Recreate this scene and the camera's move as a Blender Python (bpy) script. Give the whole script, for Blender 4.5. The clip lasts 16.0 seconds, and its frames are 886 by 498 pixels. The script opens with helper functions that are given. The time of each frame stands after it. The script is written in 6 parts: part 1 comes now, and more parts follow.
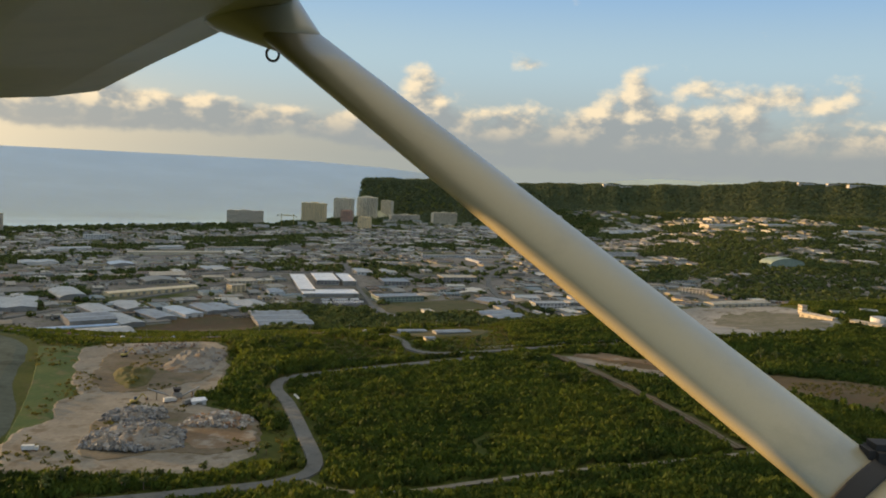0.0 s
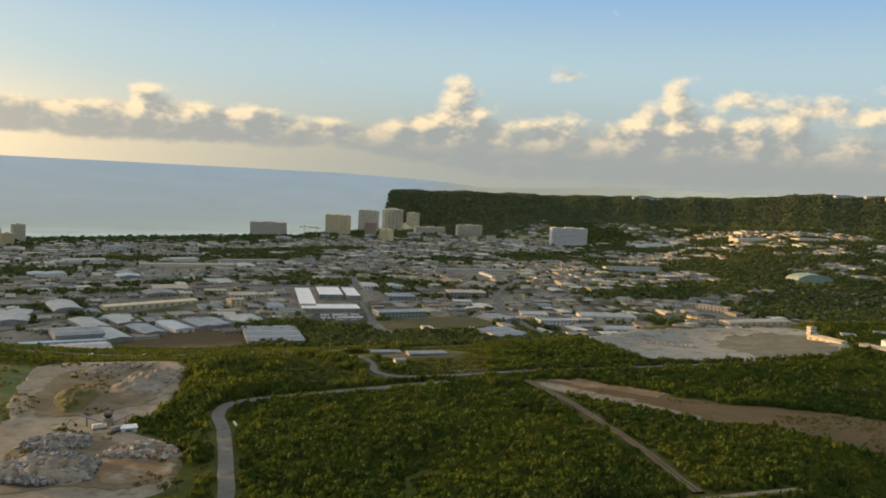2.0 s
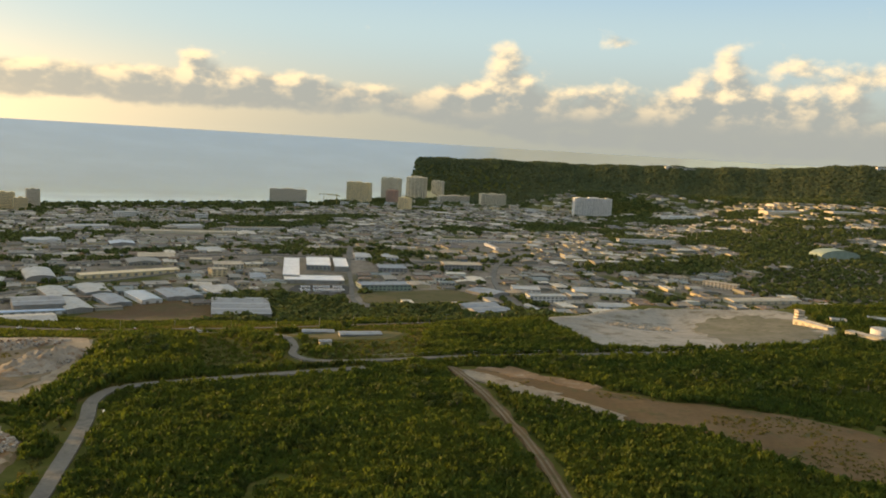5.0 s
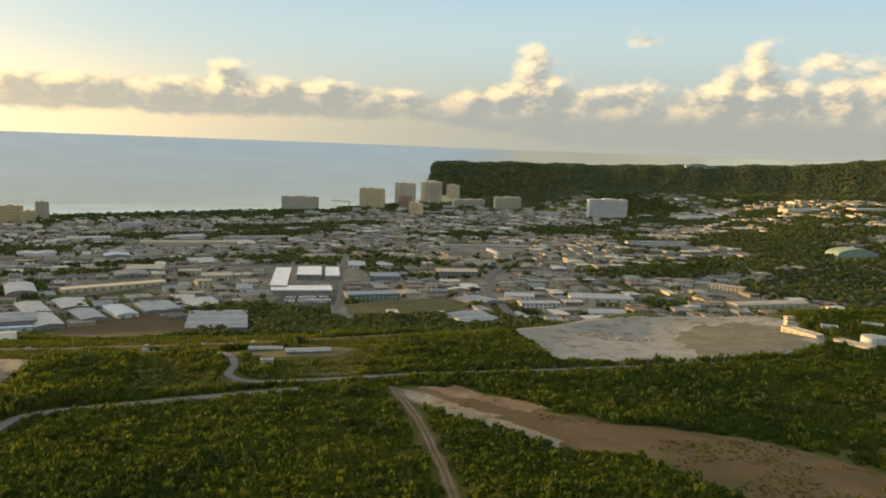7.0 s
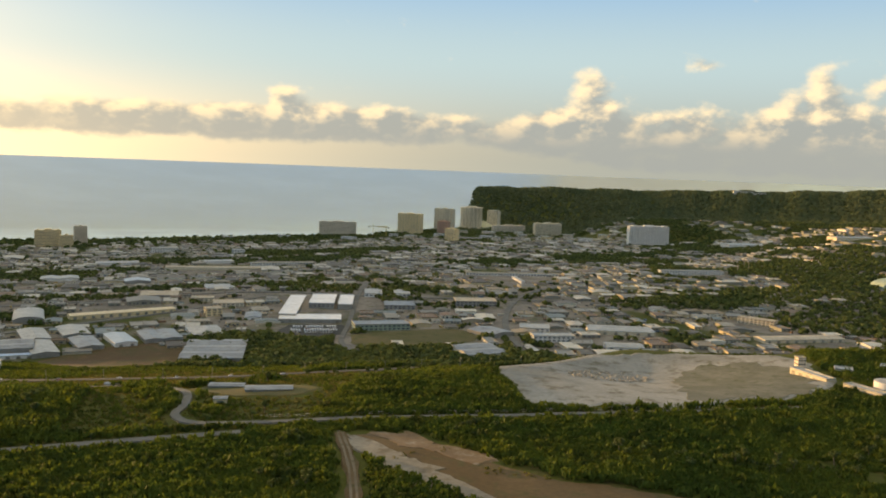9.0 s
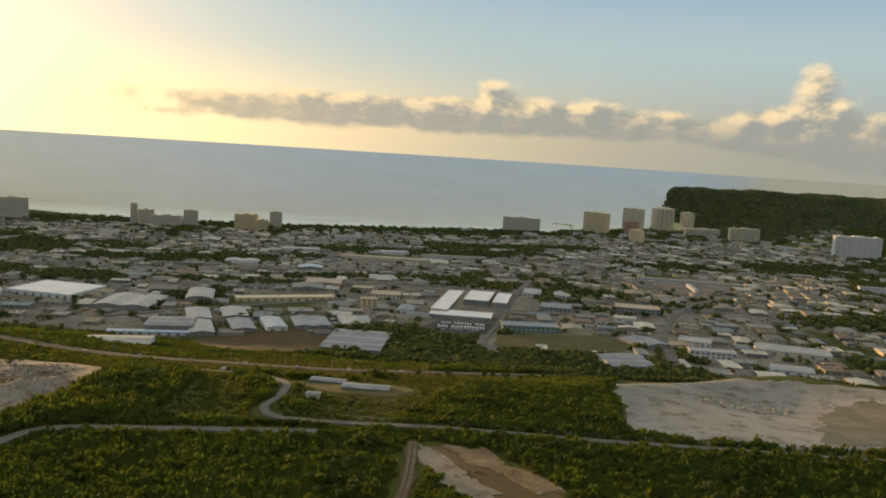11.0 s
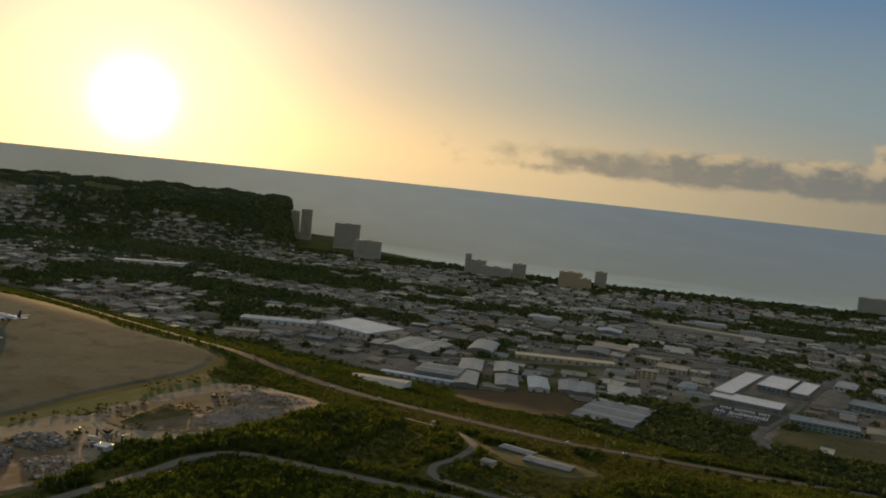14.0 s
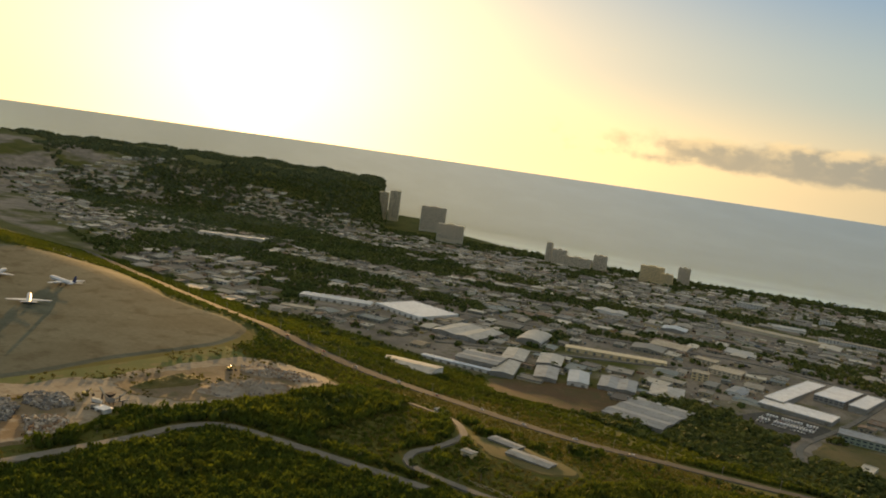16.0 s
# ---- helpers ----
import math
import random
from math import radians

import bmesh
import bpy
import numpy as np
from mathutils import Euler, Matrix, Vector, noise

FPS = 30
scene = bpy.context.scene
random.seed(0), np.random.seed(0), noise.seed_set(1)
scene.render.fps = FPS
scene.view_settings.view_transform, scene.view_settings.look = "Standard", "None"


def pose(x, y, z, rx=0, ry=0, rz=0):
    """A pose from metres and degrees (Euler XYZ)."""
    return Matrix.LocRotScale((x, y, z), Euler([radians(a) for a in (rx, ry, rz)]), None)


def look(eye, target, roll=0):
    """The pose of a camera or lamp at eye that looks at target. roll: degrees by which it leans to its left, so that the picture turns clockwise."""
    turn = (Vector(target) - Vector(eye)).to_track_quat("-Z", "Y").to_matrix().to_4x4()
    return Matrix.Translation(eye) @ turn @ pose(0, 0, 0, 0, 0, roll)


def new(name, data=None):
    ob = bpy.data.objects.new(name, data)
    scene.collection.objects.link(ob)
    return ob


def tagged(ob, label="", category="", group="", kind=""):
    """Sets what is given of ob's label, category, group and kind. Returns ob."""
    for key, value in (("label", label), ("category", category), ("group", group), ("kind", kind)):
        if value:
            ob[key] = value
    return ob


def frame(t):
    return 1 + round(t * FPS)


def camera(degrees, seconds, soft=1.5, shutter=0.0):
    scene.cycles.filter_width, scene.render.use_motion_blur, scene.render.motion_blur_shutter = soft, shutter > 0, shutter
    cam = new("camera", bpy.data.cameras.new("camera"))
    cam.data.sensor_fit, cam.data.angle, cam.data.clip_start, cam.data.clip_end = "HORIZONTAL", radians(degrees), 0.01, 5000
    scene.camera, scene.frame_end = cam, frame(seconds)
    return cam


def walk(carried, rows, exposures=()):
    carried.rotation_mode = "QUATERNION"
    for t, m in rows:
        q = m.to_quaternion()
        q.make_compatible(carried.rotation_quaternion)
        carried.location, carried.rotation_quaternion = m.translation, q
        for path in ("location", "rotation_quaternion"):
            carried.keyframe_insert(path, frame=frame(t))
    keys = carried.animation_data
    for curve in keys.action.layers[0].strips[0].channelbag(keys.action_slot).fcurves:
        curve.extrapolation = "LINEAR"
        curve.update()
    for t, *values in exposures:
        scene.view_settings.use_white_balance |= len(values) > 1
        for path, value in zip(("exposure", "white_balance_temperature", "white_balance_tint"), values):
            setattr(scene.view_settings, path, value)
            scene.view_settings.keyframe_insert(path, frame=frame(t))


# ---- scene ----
cam = camera(54.2, 16.0, 1.9)
# the flight: seconds, metres, degrees
ROWS = [
    (0.0, 0.72, 0.05, 279.83, 84.20, -2.71, -0.06),
    (0.5, 14.62, 9.57, 280.94, 84.49, -3.14, 0.02),
    (1.0, 28.61, 19.30, 281.93, 84.53, -3.69, 0.34),
    (1.5, 42.69, 29.24, 282.83, 84.71, -3.16, 1.46),
    (2.0, 56.84, 39.39, 283.65, 84.84, -2.78, 2.50),
    (2.5, 71.06, 49.74, 284.40, 84.54, -3.76, 3.03),
    (3.0, 85.34, 60.28, 285.09, 84.03, -2.87, 4.02),
    (3.5, 99.66, 71.02, 285.73, 83.54, -2.38, 4.80),
    (4.0, 114.02, 81.95, 286.34, 83.12, -3.63, 4.89),
    (6.5, 186.00, 139.36, 289.38, 82.22, -1.95, 6.79),
    (7.0, 200.37, 151.38, 290.07, 82.72, -1.87, 7.38),
    (7.5, 214.70, 163.56, 290.82, 82.74, -0.93, 8.43),
    (8.0, 228.99, 175.90, 291.63, 83.37, -1.12, 9.56),
    (10.5, 299.41, 240.00, 297.23, 84.44, -3.50, 17.95),
    (11.0, 313.22, 253.27, 298.74, 83.32, -3.26, 24.52),
    (11.5, 326.92, 266.68, 300.41, 83.44, -3.81, 30.63),
    (12.0, 340.49, 280.24, 302.26, 85.78, -3.84, 35.19),
    (12.5, 353.93, 293.93, 304.29, 84.01, -4.32, 38.77),
    (13.0, 367.22, 307.75, 306.51, 84.00, -5.24, 39.00),
    (13.5, 380.36, 321.70, 308.95, 83.12, -6.37, 42.72),
    (14.0, 393.34, 335.78, 311.62, 85.32, -5.67, 48.50),
    (14.5, 406.14, 349.98, 314.52, 84.40, -6.73, 52.49),
    (15.0, 418.75, 364.30, 317.67, 83.48, -6.93, 54.63),
    (15.5, 431.17, 378.74, 321.08, 83.06, -8.30, 55.14),
    (16.0, 443.39, 393.29, 324.76, 83.46, -7.82, 55.69),
]
EYE = ROWS[0][1:4]
SKY, SUN = 0.91, 5.0
EXPOSURES = ((0, 0.27, 8000, 10), (2, 0.34, 8400, 10), (4, 0.5, 9200, 10), (8, 0.52, 9300, 10), (10.5, 0.3, 9200, 10), (12, 0.0, 10000, 10), (13.0, -0.14, 9900, 10), (13.5, -0.82, 8600, 10), (15.5, -0.86, 9200, 10), (16, 0.0, 10600, 10))
walk(cam, [(t, pose(x, y, z, rx, ry, rz)) for t, x, y, z, rx, ry, rz in ROWS], EXPOSURES)

# ---- world and sun: low evening sun over the sea ----
SUN_AZ, SUN_EL = 68.3, 3.0      # degrees to the left of the first heading, and above the horizon
sun_dir = Vector((-math.sin(radians(SUN_AZ)) * math.cos(radians(SUN_EL)), math.cos(radians(SUN_AZ)) * math.cos(radians(SUN_EL)), math.sin(radians(SUN_EL))))


class Tree:
    """Short-hand for node trees."""

    def __init__(self, tree):
        self.t = tree

    def node(self, kind, **settings):
        n = self.t.nodes.new(kind)
        for key, value in settings.items():
            if key in n.inputs:
                self.plug(n.inputs[key], value)
        return n

    def plug(self, socket, value):
        if isinstance(value, bpy.types.NodeSocket):
            self.t.links.new(value, socket)
        elif isinstance(value, tuple) and len(value) == 3 and socket.type == "RGBA":
            socket.default_value = (*value, 1)
        else:
            socket.default_value = value

    def math(self, op, a, b=0.0, c=0.0, clamp=False):
        n = self.t.nodes.new("ShaderNodeMath")
        n.operation, n.use_clamp = op, clamp
        for i, v in enumerate((a, b, c)):
            self.plug(n.inputs[i], v)
        return n.outputs[0]

    def mix(self, f, a, b):
        n = self.t.nodes.new("ShaderNodeMix")
        n.data_type = "RGBA"
        self.plug(n.inputs["Factor"], f)
        self.plug(n.inputs["A"], a)
        self.plug(n.inputs["B"], b)
        return n.outputs["Result"]

    def ramp(self, f, lo, hi):
        n = self.t.nodes.new("ShaderNodeMapRange")
        n.interpolation_type = "SMOOTHSTEP"
        self.plug(n.inputs["Value"], f)
        self.plug(n.inputs["From Min"], lo)
        self.plug(n.inputs["From Max"], hi)
        return n.outputs["Result"]

    def noise(self, vec, scale, detail=4.0, rough=0.55):
        n = self.t.nodes.new("ShaderNodeTexNoise")
        if vec is not None:
            self.plug(n.inputs["Vector"], vec)
        n.inputs["Scale"].default_value, n.inputs["Detail"].default_value, n.inputs["Roughness"].default_value = scale, detail, rough
        return n.outputs["Fac"]

    def xyz(self, x, y, z):
        n = self.t.nodes.new("ShaderNodeCombineXYZ")
        for i, v in enumerate((x, y, z)):
            self.plug(n.inputs[i], v)
        return n.outputs[0]


world = bpy.data.worlds.new("world")
scene.world = world
world.use_nodes = True
world.node_tree.nodes.clear()
W = Tree(world.node_tree)
sky = world.node_tree.nodes.new("ShaderNodeTexSky")
sky.sky_type, sky.sun_disc = "NISHITA", False
sky.sun_elevation, sky.sun_rotation = radians(SUN_EL), radians(-SUN_AZ)
sky.altitude, sky.air_density, sky.dust_density, sky.ozone_density = 200.0, 1.0, 2.0, 1.5
coord = world.node_tree.nodes.new("ShaderNodeTexCoord")
sep = world.node_tree.nodes.new("ShaderNodeSeparateXYZ")
W.plug(sep.inputs[0], coord.outputs["Generated"])
az = W.math("MULTIPLY", W.math("ARCTAN2", W.math("MULTIPLY", sep.outputs[0], -1.0), sep.outputs[1]), 57.29578)
el = W.math("MULTIPLY", W.math("ARCSINE", sep.outputs[2]), 57.29578)

# cumulus heads: degrees to the left, elevation, half width, half height, strength
CLOUDS = [(1.7, 5.0, 1.5, 1.5, 0.60), (0.6, 3.3, 2.5, 1.2, 0.50), (3.9, 3.0, 2.0, 0.8, 0.35), (-5.6, 6.5, 1.5, 0.55, 0.50), (-5.0, 3.5, 1.9, 0.8, 0.45), (-12.1, 5.7, 1.1, 0.9, 0.50), (-12.7, 4.0, 1.7, 1.4, 0.58),
          (-10.2, 3.6, 1.7, 1.3, 0.50), (-16.1, 5.3, 1.7, 0.7, 0.50), (-21.2, 4.9, 2.6, 0.8, 0.50), (-15.4, 3.6, 2.0, 1.0, 0.45), (-18.8, 3.8, 2.2, 1.1, 0.45), (-24.5, 4.2, 2.0, 1.2, 0.45), (-36.0, 5.0, 7.0, 2.2, 0.50),
          (20.9, 2.9, 2.6, 1.4, 0.45), (25.0, 2.3, 3.6, 1.0, 0.36), (15.8, 2.7, 3.5, 1.0, 0.36), (31.5, 2.4, 4.2, 0.8, 0.34), (21.3, 4.0, 1.0, 0.7, 0.38), (39.0, 2.1, 3.0, 0.5, 0.30)]


def cloud_field(a, e):
    """Density of cloud at azimuth a and elevation e, both in degrees."""
    total = None
    for ca, ce, wa, we, k in CLOUDS:
        da = W.math("DIVIDE", W.math("SUBTRACT", a, ca), wa)
        de = W.math("DIVIDE", W.math("SUBTRACT", e, ce), we)
        g = W.math("MULTIPLY", W.math("EXPONENT", W.math("MULTIPLY", W.math("ADD", W.math("MULTIPLY", da, da), W.math("MULTIPLY", de, de)), -1.0)), k)
        total = g if total is None else W.math("ADD", total, g)
    band = W.math("MULTIPLY", W.math("MULTIPLY", W.ramp(W.math("ADD", e, W.math("MULTIPLY", W.ramp(a, 10.0, -3.0), 1.3)), 0.5, 1.5), W.ramp(e, 3.9, 2.1)), W.math("MULTIPLY_ADD", W.ramp(a, 56.0, 34.0), 0.62, 0.0))
    puff = W.noise(W.xyz(W.math("MULTIPLY", a, 0.55), W.math("MULTIPLY", e, 0.85), 3.7), 1.0, 7.0, 0.54)
    return W.math("ADD", W.math("ADD", total, band), W.math("MULTIPLY_ADD", puff, 1.15, -0.82)), W.math("ADD", W.math("MULTIPLY", total, 0.30), puff)


d0, billow = cloud_field(az, el)
d1, billow_sunward = cloud_field(W.math("ADD", az, 0.8), W.math("ADD", el, 0.5))
cover = W.math("MULTIPLY", W.ramp(d0, -0.06, 0.40), W.ramp(W.math("ADD", el, W.math("MULTIPLY", W.ramp(az, 10.0, -3.0), 1.3)), 0.1, 1.3))
lit = W.math("MULTIPLY", W.ramp(W.math("ADD", W.math("SUBTRACT", billow, billow_sunward), W.math("MULTIPLY", W.ramp(d0, 0.55, 0.05), 0.10)), -0.10, 0.24), W.ramp(el, 0.9, 3.4))
to_sun = W.math("ADD", W.math("ADD", W.math("MULTIPLY", sep.outputs[0], sun_dir.x), W.math("MULTIPLY", sep.outputs[1], sun_dir.y)), W.math("MULTIPLY", sep.outputs[2], sun_dir.z))
glow = W.math("POWER", W.math("MAXIMUM", to_sun, 0.0), 11.0)
halo = W.math("POWER", W.math("MAXIMUM", to_sun, 0.0), 70.0)
core = W.math("POWER", W.math("MAXIMUM", to_sun, 0.0), 2200.0)
shade_col = W.mix(glow, (0.28, 0.34, 0.41), (0.90, 0.76, 0.52))
lit_col = W.mix(glow, (0.92, 0.81, 0.63), (1.4, 1.15, 0.72))
cloud_col = W.mix(lit, shade_col, lit_col)
wide_glow = W.math("POWER", W.math("MAXIMUM", to_sun, 0.0), 4.6)
near_sea = W.mix(wide_glow, (0.30, 0.37, 0.42), (1.75, 1.50, 1.02))
mid_sky = W.mix(glow, (0.33, 0.52, 0.72), (1.15, 1.12, 1.02))
high_sky = W.mix(glow, (0.12, 0.35, 0.80), (0.66, 0.82, 0.98))
clear = W.mix(W.ramp(el, 6.0, 15.0), W.mix(W.ramp(el, 0.3, 7.0), near_sea, mid_sky), high_sky)
clear = W.mix(W.ramp(el, 22.0, 60.0), clear, (0.78, 0.75, 0.645))
east = W.math("MULTIPLY_ADD", W.ramp(to_sun, -1.0, -0.22), 0.4, 0.6)
shown = W.mix(0.97, sky.outputs[0], clear)
shown = W.mix(W.math("MULTIPLY", cover, 0.84), shown, cloud_col)
disc = W.t.nodes.new("ShaderNodeVectorMath")
disc.operation = "SCALE"
disc.inputs[0].default_value = (1.0, 0.88, 0.66)
W.plug(disc.inputs["Scale"], W.math("ADD", W.math("MULTIPLY", core, 9.0), W.math("MULTIPLY", halo, 1.1)))
add = W.t.nodes.new("ShaderNodeVectorMath")
add.operation = "ADD"
W.plug(add.inputs[0], shown)
W.plug(add.inputs[1], disc.outputs[0])
bg = W.node("ShaderNodeBackground")
W.plug(bg.inputs["Color"], add.outputs[0])
W.plug(bg.inputs["Strength"], W.math("MULTIPLY", W.math("MAXIMUM", east, W.ramp(el, 20.0, 50.0)), SKY))
out = W.node("ShaderNodeOutputWorld")
W.plug(out.inputs["Surface"], bg.outputs[0])

lamp = bpy.data.lights.new("sun", "SUN")
lamp.energy, lamp.angle, lamp.color = SUN, radians(0.6), (1.0, 0.66, 0.34)
new("sun", lamp).matrix_world = look(sun_dir * 3000, (0, 0, 0))

# ---- materials ----


def material(name, colours, scale=0.05, fine=1.5, rough=0.85, metal=0.0, vary=0.0, bump=0.0, island=False, spec=0.3, through_light=0.0):
    """Base colours blended by broad noise, finer grain over it, and a tone of its own for each piece."""
    m = bpy.data.materials.new(name)
    m.use_nodes = True
    T = Tree(m.node_tree)
    b = m.node_tree.nodes["Principled BSDF"]
    pos = m.node_tree.nodes.new("ShaderNodeNewGeometry").outputs["Position"]
    broad = T.ramp(T.noise(pos, scale, 5.0, 0.6), 0.36, 0.64)
    col = T.mix(broad, colours[0], colours[1])
    if len(colours) > 2:
        col = T.mix(T.ramp(T.noise(pos, scale * 3.1, 4.0, 0.65), 0.5, 0.68), col, colours[2])
    grain = T.noise(pos, fine, 3.0, 0.6)
    tone = T.math("MULTIPLY_ADD", grain, 0.7, 0.65)
    if vary:
        if island:
            r = m.node_tree.nodes.new("ShaderNodeNewGeometry").outputs["Random Per Island"]
        else:
            r = m.node_tree.nodes.new("ShaderNodeObjectInfo").outputs["Random"]
        tone = T.math("MULTIPLY", tone, T.math("MULTIPLY_ADD", r, vary, 1.0 - vary / 2))
    hsv = m.node_tree.nodes.new("ShaderNodeHueSaturation")
    T.plug(hsv.inputs["Color"], col)
    T.plug(hsv.inputs["Value"], tone)
    T.plug(b.inputs["Base Color"], hsv.outputs[0])
    b.inputs["Roughness"].default_value, b.inputs["Metallic"].default_value = rough, metal
    b.inputs["Specular IOR Level"].default_value = spec
    if through_light:
        tr = m.node_tree.nodes.new("ShaderNodeBsdfTranslucent")
        T.plug(tr.inputs["Color"], hsv.outputs[0])
        mx = m.node_tree.nodes.new("ShaderNodeMixShader")
        mx.inputs[0].default_value = through_light
        T.plug(mx.inputs[1], b.outputs[0])
        T.plug(mx.inputs[2], tr.outputs[0])
        T.plug(m.node_tree.nodes["Material Output"].inputs["Surface"], mx.outputs[0])
    if bump:
        n = m.node_tree.nodes.new("ShaderNodeBump")
        n.inputs["Strength"].default_value, n.inputs["Distance"].default_value = 0.6, bump
        T.plug(n.inputs["Height"], grain)
        T.plug(b.inputs["Normal"], n.outputs[0])
    return m


def palette(name, colours, rough=0.7, vary=0.3, island=False, metal=0.0, stain=0.06):
    """One of several paints, chosen at random for each thing or island, with stains."""
    m = bpy.data.materials.new(name)
    m.use_nodes = True
    T = Tree(m.node_tree)
    b = m.node_tree.nodes["Principled BSDF"]
    g = m.node_tree.nodes.new("ShaderNodeNewGeometry")
    r = g.outputs["Random Per Island"] if island else m.node_tree.nodes.new("ShaderNodeObjectInfo").outputs["Random"]
    n = m.node_tree.nodes.new("ShaderNodeValToRGB")
    n.color_ramp.interpolation = "CONSTANT"
    for i, c in enumerate(colours):
        e = n.color_ramp.elements[i] if i < 2 else n.color_ramp.elements.new(i / len(colours))
        e.position, e.color = i / len(colours), (*c, 1)
    T.plug(n.inputs[0], r)
    tone = T.math("MULTIPLY_ADD", T.noise(g.outputs["Position"], stain, 6.0, 0.7), vary * 2, 1.0 - vary)
    fine = T.math("MULTIPLY_ADD", T.noise(g.outputs["Position"], 0.9, 3.0, 0.6), 0.3, 0.85)
    hsv = m.node_tree.nodes.new("ShaderNodeHueSaturation")
    T.plug(hsv.inputs["Color"], n.outputs[0])
    T.plug(hsv.inputs["Value"], T.math("MULTIPLY", tone, fine))
    T.plug(b.inputs["Base Color"], hsv.outputs[0])
    b.inputs["Roughness"].default_value, b.inputs["Metallic"].default_value = rough, metal
    b.inputs["Specular IOR Level"].default_value = 0.3
    return m


STONE = palette("broken_stone", [(0.20, 0.19, 0.17), (0.33, 0.31, 0.28), (0.24, 0.17, 0.11), (0.40, 0.38, 0.34), (0.27, 0.24, 0.20), (0.22, 0.13, 0.08)], 0.95, 0.3, island=True)
GREY_STONE = palette("grey_concrete_lumps", [(0.175, 0.178, 0.175), (0.238, 0.241, 0.234), (0.140, 0.140, 0.136), (0.294, 0.294, 0.280), (0.119, 0.115, 0.108), (0.203, 0.189, 0.161)], 0.95, 0.3, island=True)
SPOIL = material("mixed_spoil", [(0.170, 0.157, 0.132), (0.230, 0.221, 0.200), (0.145, 0.098, 0.060)], 0.035, 0.6, 0.95, bump=0.4)
ASPHALT = material("asphalt", [(0.058, 0.063, 0.061), (0.080, 0.083, 0.079), (0.046, 0.050, 0.050)], 0.03, 0.8, 0.95, bump=0.05, spec=0.1)
ROAD = material("old_asphalt_road", [(0.112, 0.116, 0.110), (0.145, 0.147, 0.134), (0.086, 0.091, 0.086)], 0.03, 0.6, 0.9)
DIRT = material("crushed_coral_dirt", [(0.185, 0.168, 0.133), (0.241, 0.219, 0.176), (0.138, 0.116, 0.082)], 0.03, 0.35, 0.95, bump=0.3)
LEAF_DRY = material("olive_weeds", [(0.104, 0.102, 0.022), (0.128, 0.116, 0.032), (0.080, 0.092, 0.018)], 0.012, 0.05, 0.85, vary=0.35, island=True, through_light=0.4)
EARTH = material("brown_cleared_earth", [(0.085, 0.057, 0.024), (0.115, 0.08, 0.04), (0.065, 0.062, 0.022)], 0.02, 0.3, 0.95, bump=0.3)
DRY_GRASS = material("dry_olive_grass", [(0.085, 0.082, 0.028), (0.11, 0.092, 0.04), (0.06, 0.07, 0.02)], 0.02, 0.4, 0.95)
CORAL_STONE = palette("coral_lumps", [(0.30, 0.28, 0.24), (0.36, 0.34, 0.29), (0.26, 0.24, 0.20), (0.33, 0.30, 0.25)], 0.95, 0.2, island=True)
DUG = material("dug_brown_earth", [(0.125, 0.098, 0.062), (0.16, 0.135, 0.095), (0.095, 0.088, 0.045)], 0.03, 0.35, 0.95, bump=0.4)
RED_EARTH = material("red_earth", [(0.145, 0.10, 0.058), (0.19, 0.135, 0.085), (0.25, 0.22, 0.175)], 0.02, 0.3, 0.95, bump=0.3)
WEEDY = material("weedy_gravel", [(0.105, 0.108, 0.078), (0.15, 0.148, 0.118), (0.075, 0.085, 0.045)], 0.03, 0.3, 0.95, bump=0.3)
CORAL = material("white_coral_gravel", [(0.19, 0.195, 0.18), (0.27, 0.27, 0.25), (0.12, 0.115, 0.085)], 0.02, 0.3, 0.95, bump=0.3)
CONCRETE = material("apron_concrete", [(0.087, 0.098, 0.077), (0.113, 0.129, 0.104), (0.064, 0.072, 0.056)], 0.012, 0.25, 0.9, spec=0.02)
GRASS = material("mown_grass", [(0.045, 0.085, 0.02), (0.07, 0.10, 0.025), (0.10, 0.10, 0.04)], 0.03, 0.5, 0.95)
BROWN_FIELD = material("dry_brown_field", [(0.080, 0.050, 0.022), (0.066, 0.058, 0.020), (0.105, 0.066, 0.032)], 0.02, 0.4, 0.95, bump=0.3)
LEAF = material("scrub_leaves", [(0.063, 0.099, 0.015), (0.106, 0.132, 0.018), (0.039, 0.058, 0.011)], 0.012, 0.05, 0.8, vary=0.28, island=True, through_light=0.45)
LEAF_TREE = material("tree_leaves", [(0.074, 0.106, 0.029), (0.108, 0.130, 0.034), (0.050, 0.074, 0.022)], 0.008, 0.05, 0.8, vary=0.4, island=True, through_light=0.35)
# leaves of the far ridges: distance haze is painted in as a paler, greyer green
LEAF_HAZED = material("haze_paled_forest_leaves", [(0.110, 0.139, 0.070), (0.134, 0.156, 0.079), (0.094, 0.120, 0.060)], 0.004, 0.03, 0.9, vary=0.1, island=True, spec=0.1, through_light=0.45)
BARK = material("bark", [(0.16, 0.12, 0.08), (0.22, 0.18, 0.13)], 0.5, 3.0)
WALLS = palette("painted_concrete_walls", [(0.434, 0.401, 0.312), (0.327, 0.286, 0.201), (0.242, 0.230, 0.186), (0.506, 0.413, 0.251), (0.230, 0.224, 0.171), (0.664, 0.620, 0.501)], 0.8, 0.2, stain=0.15)
